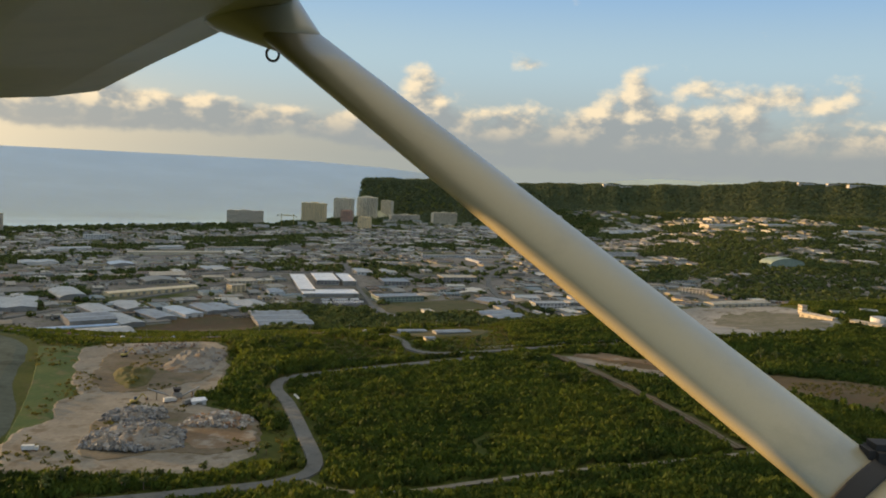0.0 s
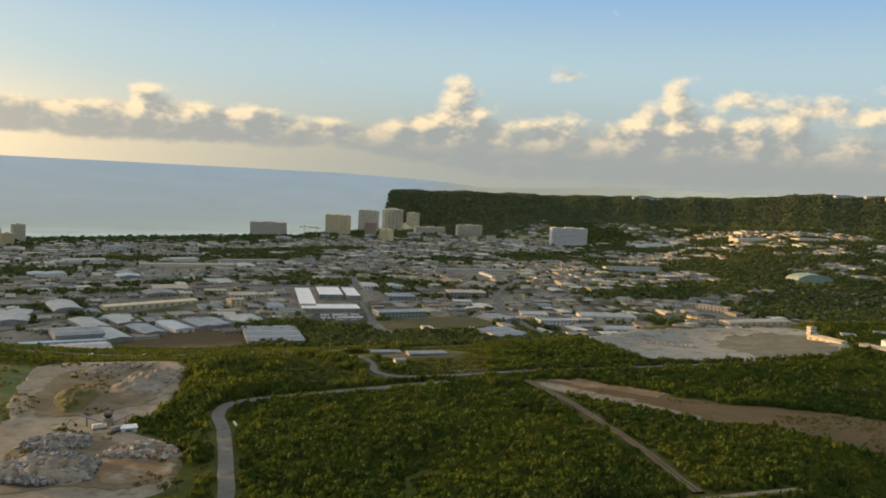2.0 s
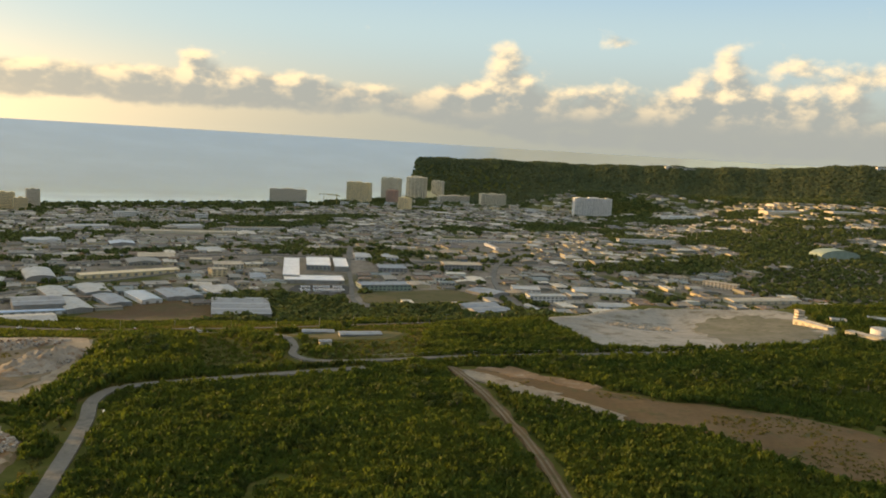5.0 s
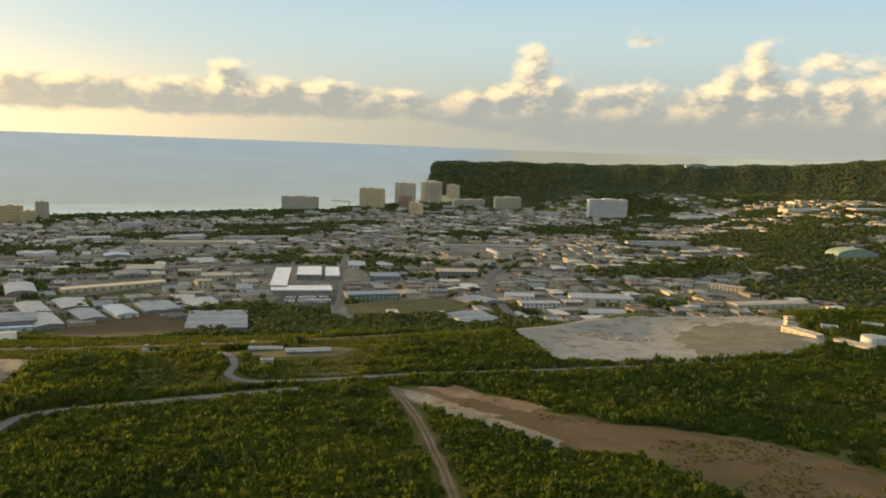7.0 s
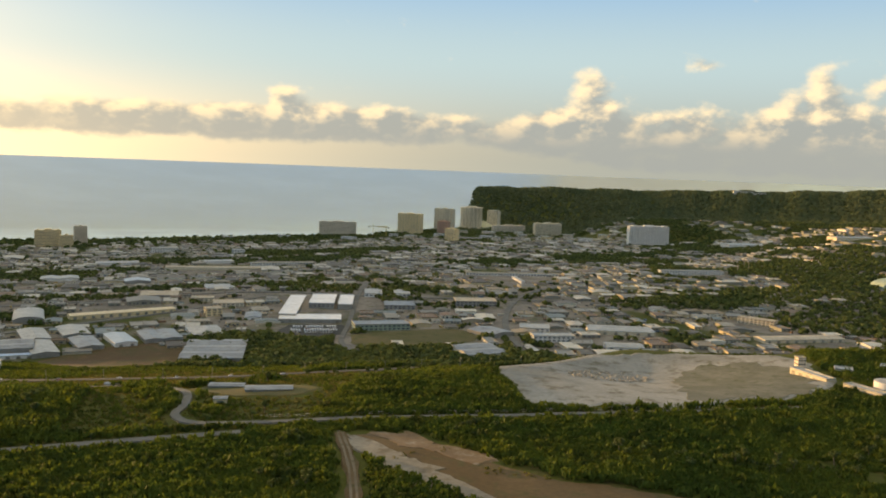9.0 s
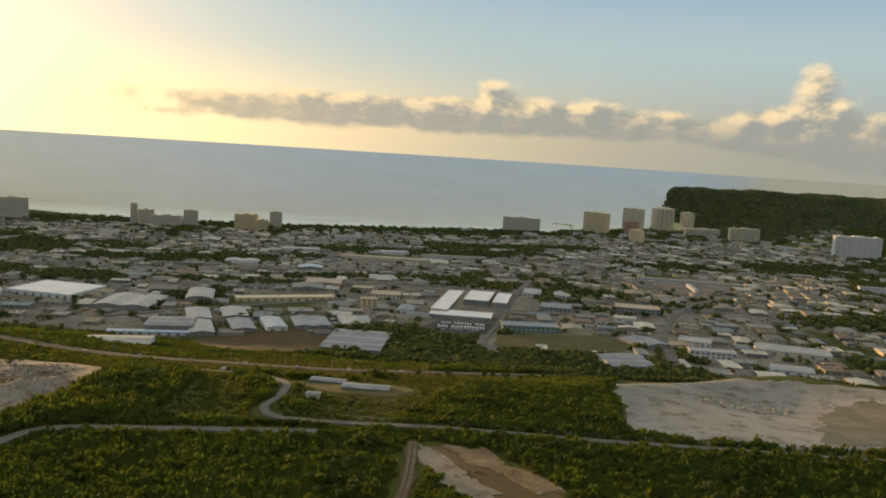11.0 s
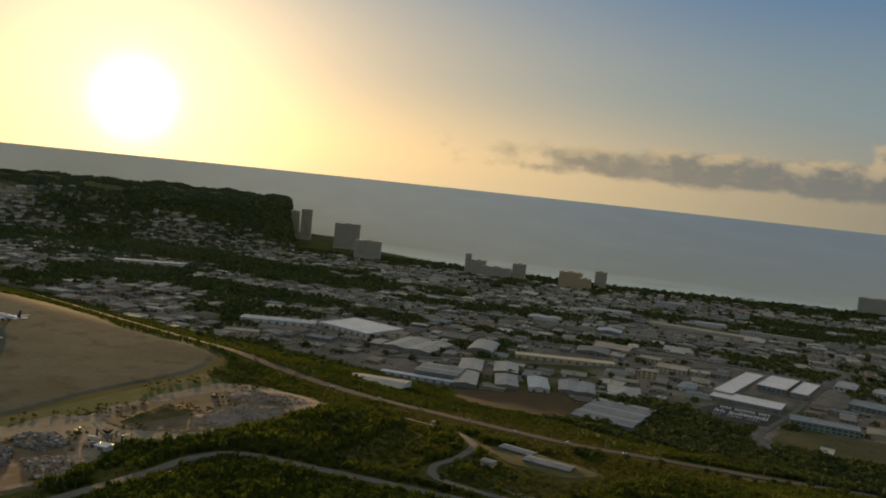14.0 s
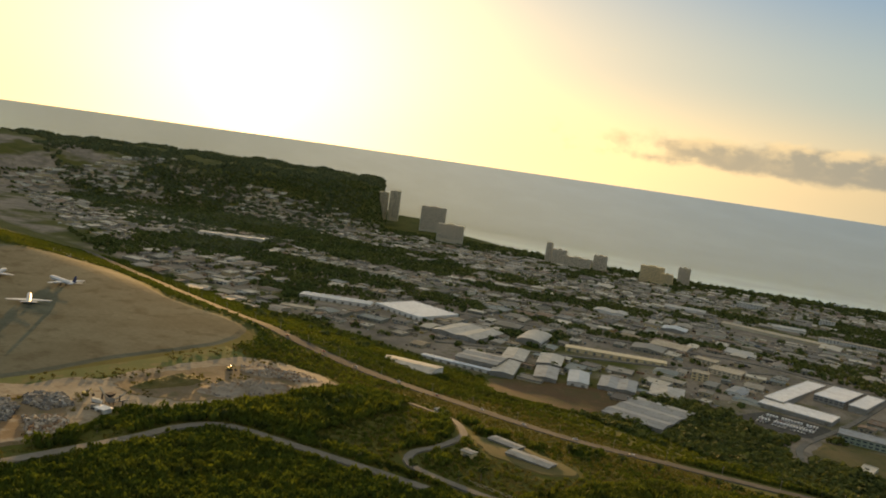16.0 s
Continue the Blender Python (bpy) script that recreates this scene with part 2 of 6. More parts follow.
ROOFS = palette("weathered_roofs", [(0.243, 0.238, 0.208), (0.147, 0.136, 0.113), (0.404, 0.392, 0.342), (0.184, 0.175, 0.147), (0.096, 0.084, 0.064), (0.206, 0.210, 0.190), (0.169, 0.119, 0.076), (0.125, 0.119, 0.098), (0.279, 0.262, 0.214), (0.162, 0.196, 0.196), (0.250, 0.203, 0.135), (0.485, 0.469, 0.404)], 0.62, 0.35, stain=0.08)
WALLS_FAR = palette("far_painted_walls", [(0.439, 0.406, 0.314), (0.329, 0.290, 0.202), (0.244, 0.232, 0.188), (0.511, 0.429, 0.273), (0.231, 0.226, 0.173), (0.670, 0.626, 0.507)], 0.8, 0.2, island=True)
ROOFS_FAR = palette("far_weathered_roofs", [(0.208, 0.205, 0.179), (0.130, 0.121, 0.098), (0.364, 0.353, 0.309), (0.163, 0.155, 0.130), (0.085, 0.074, 0.057), (0.143, 0.143, 0.125), (0.163, 0.118, 0.076), (0.104, 0.099, 0.081), (0.254, 0.242, 0.201), (0.429, 0.415, 0.358)], 0.62, 0.35, island=True)
WHITE_ROOF = material("white_coated_roof", [(0.80, 0.80, 0.79), (0.72, 0.72, 0.72), (0.62, 0.61, 0.58)], 0.04, 0.4, 0.5)
PALE_ROOF = material("pale_metal_roof", [(0.311, 0.304, 0.262), (0.385, 0.374, 0.324), (0.229, 0.211, 0.170)], 0.05, 0.4, 0.42, spec=0.5)
GREY_ROOF = material("galvanised_roof", [(0.223, 0.217, 0.190), (0.295, 0.285, 0.246), (0.170, 0.149, 0.115)], 0.04, 0.5, 0.4, metal=0.35, spec=0.5)
SHEET_METAL = material("bare_sheet_metal_roof", [(0.55, 0.55, 0.54), (0.62, 0.62, 0.60)], 0.05, 0.4, 0.3, metal=0.9)
BLUE_ROOF = material("pale_blue_metal_roof", [(0.36, 0.42, 0.46), (0.43, 0.48, 0.52)], 0.05, 0.5, 0.45)
TAN_ROOF = material("tan_gravel_roof", [(0.38, 0.34, 0.27), (0.46, 0.42, 0.34), (0.30, 0.27, 0.22)], 0.05, 0.4, 0.9)
CREAM = material("cream_wall_paint", [(0.64, 0.56, 0.40), (0.58, 0.50, 0.36)], 0.08, 0.8, 0.8)
WHITE = material("white_wall_paint", [(0.732, 0.708, 0.649), (0.637, 0.614, 0.555)], 0.08, 0.8, 0.8)
GREY_WALL = material("grey_wall", [(0.30, 0.29, 0.26), (0.25, 0.24, 0.21)], 0.08, 0.8, 0.8)
TAN_WALL = material("tan_hotel_concrete", [(0.68, 0.58, 0.43), (0.62, 0.54, 0.41)], 0.05, 0.5, 0.8)
GOLD_WALL = material("ochre_hotel_wall", [(0.74, 0.58, 0.32), (0.68, 0.54, 0.32)], 0.05, 0.5, 0.8)
RED_WALL = material("faded_brick_red_paint", [(0.50, 0.30, 0.21), (0.44, 0.27, 0.20)], 0.08, 0.8, 0.8)
GREEN_WALL = material("pale_green_paint", [(0.25, 0.32, 0.25), (0.30, 0.36, 0.29)], 0.08, 0.8, 0.8)
HOTEL_GLASS = material("curtained_hotel_windows", [(0.10, 0.10, 0.10), (0.16, 0.15, 0.14)], 0.3, 1.0, 0.3, spec=0.5)
GLASS = material("dark_window_glass", [(0.05, 0.06, 0.07), (0.09, 0.10, 0.11)], 0.3, 1.0, 0.25, spec=0.6)
METAL = material("painted_steel", [(0.45, 0.36, 0.10), (0.38, 0.30, 0.10)], 0.5, 2.0, 0.6)
DARK = material("dark_rubber_and_steel", [(0.03, 0.03, 0.03), (0.05, 0.045, 0.04)], 0.5, 3.0, 0.8)
CAR_PAINT = palette("car_paint", [(0.80, 0.80, 0.79), (0.70, 0.71, 0.72), (0.78, 0.78, 0.77), (0.08, 0.08, 0.09), (0.75, 0.74, 0.71), (0.82, 0.82, 0.81), (0.30, 0.05, 0.04)], 0.35, 0.1)
AIRLINER = material("airliner_white", [(0.70, 0.71, 0.72), (0.62, 0.63, 0.64)], 0.3, 1.0, 0.4)
# white enamel, with the shade and yellow evening light put into a dim tan
WING_PAINT = material("aircraft_white_enamel_warm_dimmed", [(0.455, 0.41, 0.275), (0.49, 0.44, 0.30), (0.42, 0.38, 0.26)], 1.5, 900.0, 0.28, spec=0.5)

# ---- ground ----


def sstep(a, b, x):
    v = np.clip((x - a) / (b - a), 0, 1)
    return v * v * (3 - 2 * v)


SHORE_X = (-5400, -2900, -2600, -2050, -1700, -1300, -680, -480, -330, -250, -200)
SHORE_Y = (2900, 2640, 2420, 2360, 2440, 2700, 3390, 3640, 3980, 4250, 6500)


def ground_z(x, y):
    """Height of the land: a plateau, a slope down to the industrial flats, then a long fall to the shore; wooded ridges round it."""
    x, y = np.asarray(x, float), np.asarray(y, float)
    u, w = y - 0.33 * x, (y - 0.75 * x) / 1.25
    side = np.maximum(sstep(-250, -450, x), sstep(120, 300, x))
    u0 = 800 + 100 * side + 90 * np.exp(-((x - 265) / 120) ** 2)
    v = (u - u0) / (1190 - u0)
    v = np.where(v <= -0.08, 0, np.where(v >= 1.08, 1, np.where(v < 0.08, (v + 0.08) ** 2 / 0.32, np.where(v > 0.92, 1 - (1.08 - v) ** 2 / 0.32, v))))
    top = 121 + np.clip(0.035 * x, -8, 8)
    z = top + (49 - top) * v + 9 * sstep(1500, 1720, u) * sstep(-620, -350, x) - 46 * np.clip((w - 1500) / 1550, 0, 1)
    z = z + 75 * sstep(1700, 3500, y - 0.1 * x) * sstep(450, 1200, x)
    z = z - 24 * np.exp(-((x - 290) ** 2 + (y - 1010) ** 2) / 15000)
    dist = np.hypot(x, y) + 1e-6
    a = np.degrees(np.arctan2(-x, y))
    lump = np.sin(a * 1.7 + 1) * 5 + np.sin(a * 4.3) * 3
    crest = np.interp(a, (-60, -27, -20, -18.5, -13, -8, -7, 0, 3.8, 5.2), (280, 260, 246, 222, 200, 190, 182, 178, 172, 165)) + lump * 0.6
    ridge = sstep(5.6, 5.0, a) * np.where(a > 0, sstep(3850, 4400, dist), 0.5 * sstep(3150, 3700, dist) * sstep(0, -6, a) + (1 - 0.5 * sstep(0, -6, a)) * sstep(3800, 4440, dist)) * sstep(4900, 4600, dist)
    z = np.maximum(z, crest * ridge)
    d2, a2 = np.hypot(x - 406, y - 350), np.degrees(np.arctan2(-(x - 406), y - 350))
    hill = sstep(57.9, 58.7, a2) * sstep(2700, 3600, d2) * sstep(4750, 4500, d2)
    z = np.maximum(z, np.interp(a2, (58, 58.6, 60.4, 63.4, 67.2, 80, 130), (110, 134, 140, 143, 154, 148, 140)) * hill + lump * hill)
    shore = np.interp(x, SHORE_X, SHORE_Y) + 18 * np.sin(x / 90)
    d = shore - y
    sea = (x < -195) & (hill < 0.03) & (ridge < 0.03)
    return np.where(sea, np.minimum(z, 6 + d * 0.12), z)


def gz(x, y):
    return float(ground_z(x, y))


def mesh_object(name, verts, faces, materials, parent=None, smooth=False, index=None):
    me = bpy.data.meshes.new(name)
    me.from_pydata(verts, [], faces)
    for m in materials if isinstance(materials, (list, tuple)) else [materials]:
        me.materials.append(m)
    if index is not None:
        me.polygons.foreach_set("material_index", index)
    if smooth:
        me.polygons.foreach_set("use_smooth", np.ones(len(me.polygons), bool))
    me.update()
    ob = new(name, me)
    ob.parent = parent
    return ob


def polar_sheet(name, radii, angles, height, mat):
    cx, cy = 200.0, 170.0
    r, a = np.meshgrid(radii, angles, indexing="ij")
    x, y = cx - r * np.sin(np.radians(a)), cy + r * np.cos(np.radians(a))
    co = np.stack([x, y, height(x, y)], -1).reshape(-1, 3)
    n, k = len(radii), len(angles)
    i, j = np.meshgrid(np.arange(n - 1), np.arange(k - 1), indexing="ij")
    q = np.stack([i * k + j, (i + 1) * k + j, (i + 1) * k + j + 1, i * k + j + 1], -1).reshape(-1, 4)[:, ::-1]
    return mesh_object(name, co, q.tolist(), mat, smooth=True)


angles = np.concatenate([np.arange(-180, -50, 4.0), np.arange(-50, 110, 0.33), np.arange(110, 180.1, 4.0)])
angles[-1] = 180.0
radii = np.concatenate([np.array([1.0, 60, 120, 170]), np.arange(200, 1300, 9.0), np.arange(1300, 2600, 16.0), np.arange(2600, 4960, 30.0)])

gm = bpy.data.materials.new("ground_cover")
gm.use_nodes = True
G = Tree(gm.node_tree)
gb = gm.node_tree.nodes["Principled BSDF"]
gp = gm.node_tree.nodes.new("ShaderNodeNewGeometry").outputs["Position"]
gs = gm.node_tree.nodes.new("ShaderNodeSeparateXYZ")
G.plug(gs.inputs[0], gp)
green = G.mix(G.ramp(G.noise(gp, 0.012, 5.0, 0.6), 0.38, 0.62), (0.042, 0.058, 0.013), (0.07, 0.08, 0.02))
green = G.mix(G.ramp(G.noise(gp, 0.05, 5.0, 0.7), 0.52, 0.70), green, (0.085, 0.078, 0.032))
paved = G.mix(G.ramp(G.noise(gp, 0.02, 5.0, 0.65), 0.38, 0.62), (0.135, 0.13, 0.12), (0.22, 0.205, 0.18))
paved = G.mix(G.ramp(G.noise(gp, 0.045, 5.0, 0.7), 0.54, 0.66), paved, (0.10, 0.108, 0.062))
flat_u = G.math("MULTIPLY_ADD", gs.outputs[0], -0.33, gs.outputs[1])
flat_w = G.math("MULTIPLY", G.math("MULTIPLY_ADD", gs.outputs[0], -0.75, gs.outputs[1]), 0.8)
town = G.math("MULTIPLY", G.math("MULTIPLY", G.ramp(flat_u, 1180.0, 1230.0), G.math("MULTIPLY", G.ramp(flat_w, 2900.0, 2700.0), G.ramp(gs.outputs[1], 3350.0, 3150.0))), G.ramp(G.noise(gp, 0.004, 3.0, 0.6), 0.40, 0.50))
gcol = G.mix(town, green, paved)
gh = gm.node_tree.nodes.new("ShaderNodeHueSaturation")
G.plug(gh.inputs["Color"], gcol)
G.plug(gh.inputs["Value"], G.math("MULTIPLY_ADD", G.noise(gp, 0.3, 4.0, 0.65), 0.8, 0.6))
G.plug(gb.inputs["Base Color"], gh.outputs[0])
gb.inputs["Roughness"].default_value = 0.95
gb.inputs["Specular IOR Level"].default_value = 0.1
ground = tagged(polar_sheet("ground", radii, angles, ground_z, gm), "grassy plateau falling to a paved industrial plain by the sea", "ground", kind="structure")

# ---- sea: rises to the true horizon at its far rim ----


def sea_z(x, y):
    d = np.hypot(x - 200, y - 170)
    a = np.degrees(np.arctan2(-(x - 200), y - 170))
    start = np.interp(a, (2, 7, 40, 68), (4450, 3500, 3500, 4250))
    rim = np.interp(a, (-30, 5, 30, 60, 90), (236, 240, 254, 270, 276))
    return rim * np.clip((d - start) / (4955 - start), 0, 1) ** 1.3


wm = bpy.data.materials.new("sea_water")
wm.use_nodes = True
S = Tree(wm.node_tree)
wb = wm.node_tree.nodes["Principled BSDF"]
wp = wm.node_tree.nodes.new("ShaderNodeNewGeometry").outputs["Position"]
ws = wm.node_tree.nodes.new("ShaderNodeSeparateXYZ")
S.plug(ws.inputs[0], wp)
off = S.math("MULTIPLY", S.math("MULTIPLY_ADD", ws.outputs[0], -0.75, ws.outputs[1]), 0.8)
# sky sheen on the water is put into a whitish base colour, brightest near shore
sheen_col = S.mix(S.ramp(off, 2950.0, 3900.0), (0.86, 0.90, 0.64), (0.62, 0.59, 0.415))
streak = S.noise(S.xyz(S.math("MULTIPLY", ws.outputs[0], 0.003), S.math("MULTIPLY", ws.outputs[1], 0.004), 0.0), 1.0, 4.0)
S.plug(wb.inputs["Base Color"], S.mix(S.ramp(streak, 0.35, 0.75), sheen_col, (0.66, 0.63, 0.455)))
wb.inputs["Roughness"].default_value = 0.09
wave = wm.node_tree.nodes.new("ShaderNodeBump")
wave.inputs["Strength"].default_value, wave.inputs["Distance"].default_value = 0.1, 1.0
S.plug(wave.inputs["Normal"], S.xyz(0.0, 0.0, 1.0))
S.plug(wave.inputs["Height"], S.noise(S.xyz(S.math("MULTIPLY", ws.outputs[0], 0.03), S.math("MULTIPLY", ws.outputs[1], 0.03), 0.0), 1.0, 6.0, 0.7))
S.plug(wb.inputs["Normal"], wave.outputs[0])
sea_angles = np.arange(-40, 100.1, 0.5)
tagged(polar_sheet("water", np.concatenate([np.arange(1900, 3400, 60.0), np.arange(3400, 4960, 25.0)]), sea_angles, sea_z, wm), "calm grey blue evening sea with faint swell and painted sky sheen", "sea", kind="structure")

# ---- flat patches and roads laid on the ground ----


def spline(points, step):
    p = [Vector(q) for q in points]
    p = [p[0] * 2 - p[1]] + p + [p[-1] * 2 - p[-2]]
    out_pts = []
    for i in range(1, len(p) - 2):
        n = max(2, int((p[i + 1] - p[i]).length / step))
        for k in range(n):
            t = k / n
            out_pts.append(0.5 * (2 * p[i] + (p[i + 1] - p[i - 1]) * t + (2 * p[i - 1] - 5 * p[i] + 4 * p[i + 1] - p[i + 2]) * t * t + (3 * p[i] - p[i - 1] - 3 * p[i + 1] + p[i + 2]) * t ** 3))
    return out_pts + [p[-2]]


def road(name, points, width, mat, lift, label, ragged=0.0, category="road"):
    pts = spline(points, 7.0)
    co, faces = [], []
    for i, p in enumerate(pts):
        d = (pts[min(i + 1, len(pts) - 1)] - pts[max(i - 1, 0)]).normalized()
        side = Vector((-d.y, d.x))
        for k in range(5):
            s = (-0.5, -0.46, 0.0, 0.46, 0.5)[k] * width * (1 + ragged * noise.noise(Vector((p.x * 0.06, p.y * 0.06, k * 9.0))))
            q = p + side * s
            co.append((q.x, q.y, gz(q.x, q.y) + (lift if 0 < k < 4 else -0.3)))
        if i:
            for k in range(4):
                a = (i - 1) * 5 + k
                faces.append((a, a + 5, a + 6, a + 1)[::-1])
    return tagged(mesh_object(name, co, faces, mat), label, category, kind="structure")


def patch(name, points, mat, lift, label, ragged=4.0, bulge=0.0, category="ground"):
    """A sheet inside a closed outline, draped over the ground."""
    pts = spline(list(points) + [points[0]], 4.0)[:-1]
    c = sum(pts, Vector((0, 0))) / len(pts)
    pts = [p + (p - c).normalized() * ragged * (noise.noise(Vector((p.x * 0.04, p.y * 0.04, lift))) * 1.6 + noise.noise(Vector((p.x * 0.15, p.y * 0.15, lift)))) for p in pts]
    rings, n = 30 if bulge else 18, len(pts)
    co = [(c.x, c.y, gz(c.x, c.y) + lift + bulge)]
    for r in range(1, rings + 1):
        f = r / rings
        for p in pts:
            q = c.lerp(p, f)
            rough = 0.9 * noise.noise(Vector((q.x * 0.06, q.y * 0.06, 2.0))) + 0.6 * noise.noise(Vector((q.x * 0.17, q.y * 0.17, 5.0))) + 0.4 * noise.noise(Vector((q.x * 0.4, q.y * 0.4, 7.0)))
            bump_h = bulge * (1 - f * f) * (1 + rough)
            co.append((q.x, q.y, gz(q.x, q.y) + lift + bump_h if r < rings else gz(q.x, q.y) - 0.4))
    faces = [(0, 1 + i, 1 + (i + 1) % n) for i in range(n)]
    for r in range(rings - 1):
        for i in range(n):
            a, b = 1 + r * n + i, 1 + r * n + (i + 1) % n
            faces.append((a, a + n, b + n, b))
    return tagged(mesh_object(name, co, faces, mat, smooth=bulge > 0), label, category, kind="structure")


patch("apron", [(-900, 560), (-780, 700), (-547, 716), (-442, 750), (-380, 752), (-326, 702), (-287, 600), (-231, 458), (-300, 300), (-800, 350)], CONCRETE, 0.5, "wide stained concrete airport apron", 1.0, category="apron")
patch("grass_verge", [(-325, 704), (-285, 706), (-252, 620), (-233, 540), (-216, 440), (-228, 446), (-256, 530), (-284, 606)], GRASS, 0.35, "strip of mown green grass beside the apron", 1.0, category="grass")
patch("dirt_yard", [(-270, 640), (-287, 712), (-250, 758), (-190, 752), (-160, 668), (-145, 585), (-180, 566), (-211, 556), (-245, 580)], DIRT, 0.8, "pale crushed coral yard with tracks", 3.0, category="yard")
patch("dirt_yard", [(-222, 422), (-240, 480), (-222, 525), (-190, 560), (-155, 555), (-103, 500), (-92, 455), (-108, 430), (-160, 418)], DIRT, 0.9, "pale crushed coral yard with rubble heaps", 3.0, category="yard")
patch("dirt_yard", [(-240, 552), (-205, 590), (-160, 580), (-165, 535), (-205, 505), (-236, 520)], DIRT, 0.75, "pale coral neck between the two yards", 3.0, category="yard")
patch("dug_floor", [(-197, 473), (-202, 513), (-194, 531), (-172, 530), (-137, 521), (-107, 512), (-94, 480), (-110, 452), (-140, 450), (-166, 440), (-186, 446)], DUG, 1.3, "brown dug earth round the rubble heaps", 4.0, category="earth")
patch("dug_floor", [(-256, 643), (-256, 694), (-212, 716), (-182, 700), (-160, 622), (-174, 592), (-207, 565), (-235, 585)], DUG, 1.2, "brown grey dug floor inside a loop of pale track", 5.0, category="earth")
patch("red_earth_patch", [(-150, 500), (-125, 508), (-104, 500), (-98, 470), (-125, 462), (-150, 480)], RED_EARTH, 1.5, "reddish earth among the rubble", 4.0, category="earth")
patch("bare_earth", [(99, 700), (139, 708), (172, 684), (227, 650), (290, 640), (350, 618), (395, 560), (330, 530), (285, 560), (250, 590), (214, 600), (164, 640), (130, 668)], EARTH, 0.8, "cleared brown earth strip between the scrub", 3.0, category="earth")
patch("coral_clearing", [(146, 1020), (164, 930), (186, 860), (205, 800), (228, 788), (271, 803), (345, 836), (405, 876), (440, 925), (445, 958), (436, 1030), (396, 1068), (330, 1076), (287, 1070), (225, 1052)], CORAL, 0.9, "pale grey coral gravel clearing with low heaps", 6.0, category="clearing")
patch("weedy_gravel", [(320, 838), (345, 846), (402, 884), (430, 930), (432, 966), (415, 1005), (388, 1026), (345, 1028), (318, 960)], WEEDY, 1.2, "grey green weedy gravel beside the pale clearing", 8.0, category="clearing")
patch("brown_field", [(-384, 1073), (-358, 1165), (-287, 1220), (-225, 1150), (-222, 1110), (-290, 1017)], BROWN_FIELD, 0.7, "dry brown weedy field before the sheds", 3.0, category="field")
patch("open_field", [(-91, 1344), (-20, 1400), (39, 1440), (86, 1398), (54, 1324), (-55, 1280)], DRY_GRASS, 0.7, "rough dry olive field with a dirt edge", 3.0, category="field")
patch("truck_yard", [(-196, 1386), (-186, 1312), (-108, 1334), (-116, 1408)], ASPHALT, 0.7, "asphalt car park in front of the white building", 1.0, category="car park")

road("road_near", [(-330, 345), (-193, 374), (-97, 402), (-67, 416), (-58, 437), (-72, 488), (-92, 551), (-106, 585), (-107, 610), (-94, 624), (-54, 645), (-3, 670), (40, 690)], 9.0, ROAD, 1.0, "grey asphalt perimeter road with a sharp bend")
road("service_road", [(-150, 800), (-100, 806), (-62, 790), (-39, 773), (-24, 741), (-19, 718), (2, 703), (45, 712), (97, 731), (155, 746), (207, 759), (255, 777), (400, 840)], 6.5, ROAD, 1.1, "pale winding service road along the fence")
road("highway", [(-1200, 760), (-800, 760), (-530, 770), (-416, 790), (-331, 822), (-227, 870), (-85, 915), (-20, 985), (40, 1070), (100, 1180), (200, 1260), (420, 1330), (900, 1500)], 25.0, ASPHALT, 1.0, "dark asphalt highway below the plateau")
road("dirt_path", [(-60, 415), (-43, 402), (-15, 400), (26, 415), (70, 431), (147, 453), (230, 480)], 4.0, DIRT, 0.9, "narrow pale dirt path through the scrub", 0.5, "path")
TRACK = [(101, 700), (118, 662), (130, 631), (144, 588), (158, 543), (175, 470)]
road("dirt_track", TRACK, 7.0, EARTH, 1.2, "brown dirt track through the scrub", 0.8, "track")
for off in (-1.5, 1.3):
    road("wheel_rut", [(px + off, py + off * 0.3) for px, py in TRACK], 1.5, DUG, 1.32, "pale worn wheel rut of a dirt track", 0.7, "track")
patch("pale_strip", [(99, 704), (120, 692), (150, 668), (176, 644), (200, 622), (214, 606), (206, 598), (180, 612), (150, 640), (122, 668)], DIRT, 1.0, "pale scraped coral along the edge of the cleared earth", 9.0, category="earth")
patch("pale_strip", [(112, 706), (140, 710), (170, 690), (205, 668), (190, 660), (150, 684)], RED_EARTH, 1.05, "pinkish earth at the edge of the clearing", 8.0, category="earth")
patch("gravel_pad", [(-48, 786), (-20, 812), (45, 810), (44, 782), (0, 770)], DRY_GRASS, 0.8, "worn olive grass pad round the low sheds", 3.0, category="yard")
road("side_street", [(-50, 1240), (-88, 1300), (-112, 1409), (-141, 1529), (-165, 1640), (-194, 1795)], 8.0, ROAD, 1.0, "grey street between the industrial lots")
road("side_street", [(150, 1340), (118, 1450), (100, 1612), (115, 1756), (170, 1900)], 10.0, ROAD, 1.0, "grey street between the industrial lots")
road("side_street", [(-760, 1250), (-640, 1380), (-520, 1480), (-330, 1600), (-120, 1640), (200, 1720)], 8.0, ROAD, 1.2, "grey street between the industrial lots")
road("side_street", [(-560, 1110), (-500, 1230), (-380, 1440), (-300, 1580)], 8.0, ROAD, 1.3, "grey street between the industrial lots")

# ---- buildings ----


def part(name, bm, mat, parent, label=""):
    me = bpy.data.meshes.new(name)
    bm.to_mesh(me)
    bm.free()
    for m in mat if isinstance(mat, (list, tuple)) else [mat]:
        me.materials.append(m)
    ob = new(name, me)
    ob.parent = parent
    return tagged(ob, label)


def shared(name, me, parent, m):
    ob = new(name, me)
    ob.parent, ob.matrix_basis = parent, m
    return ob


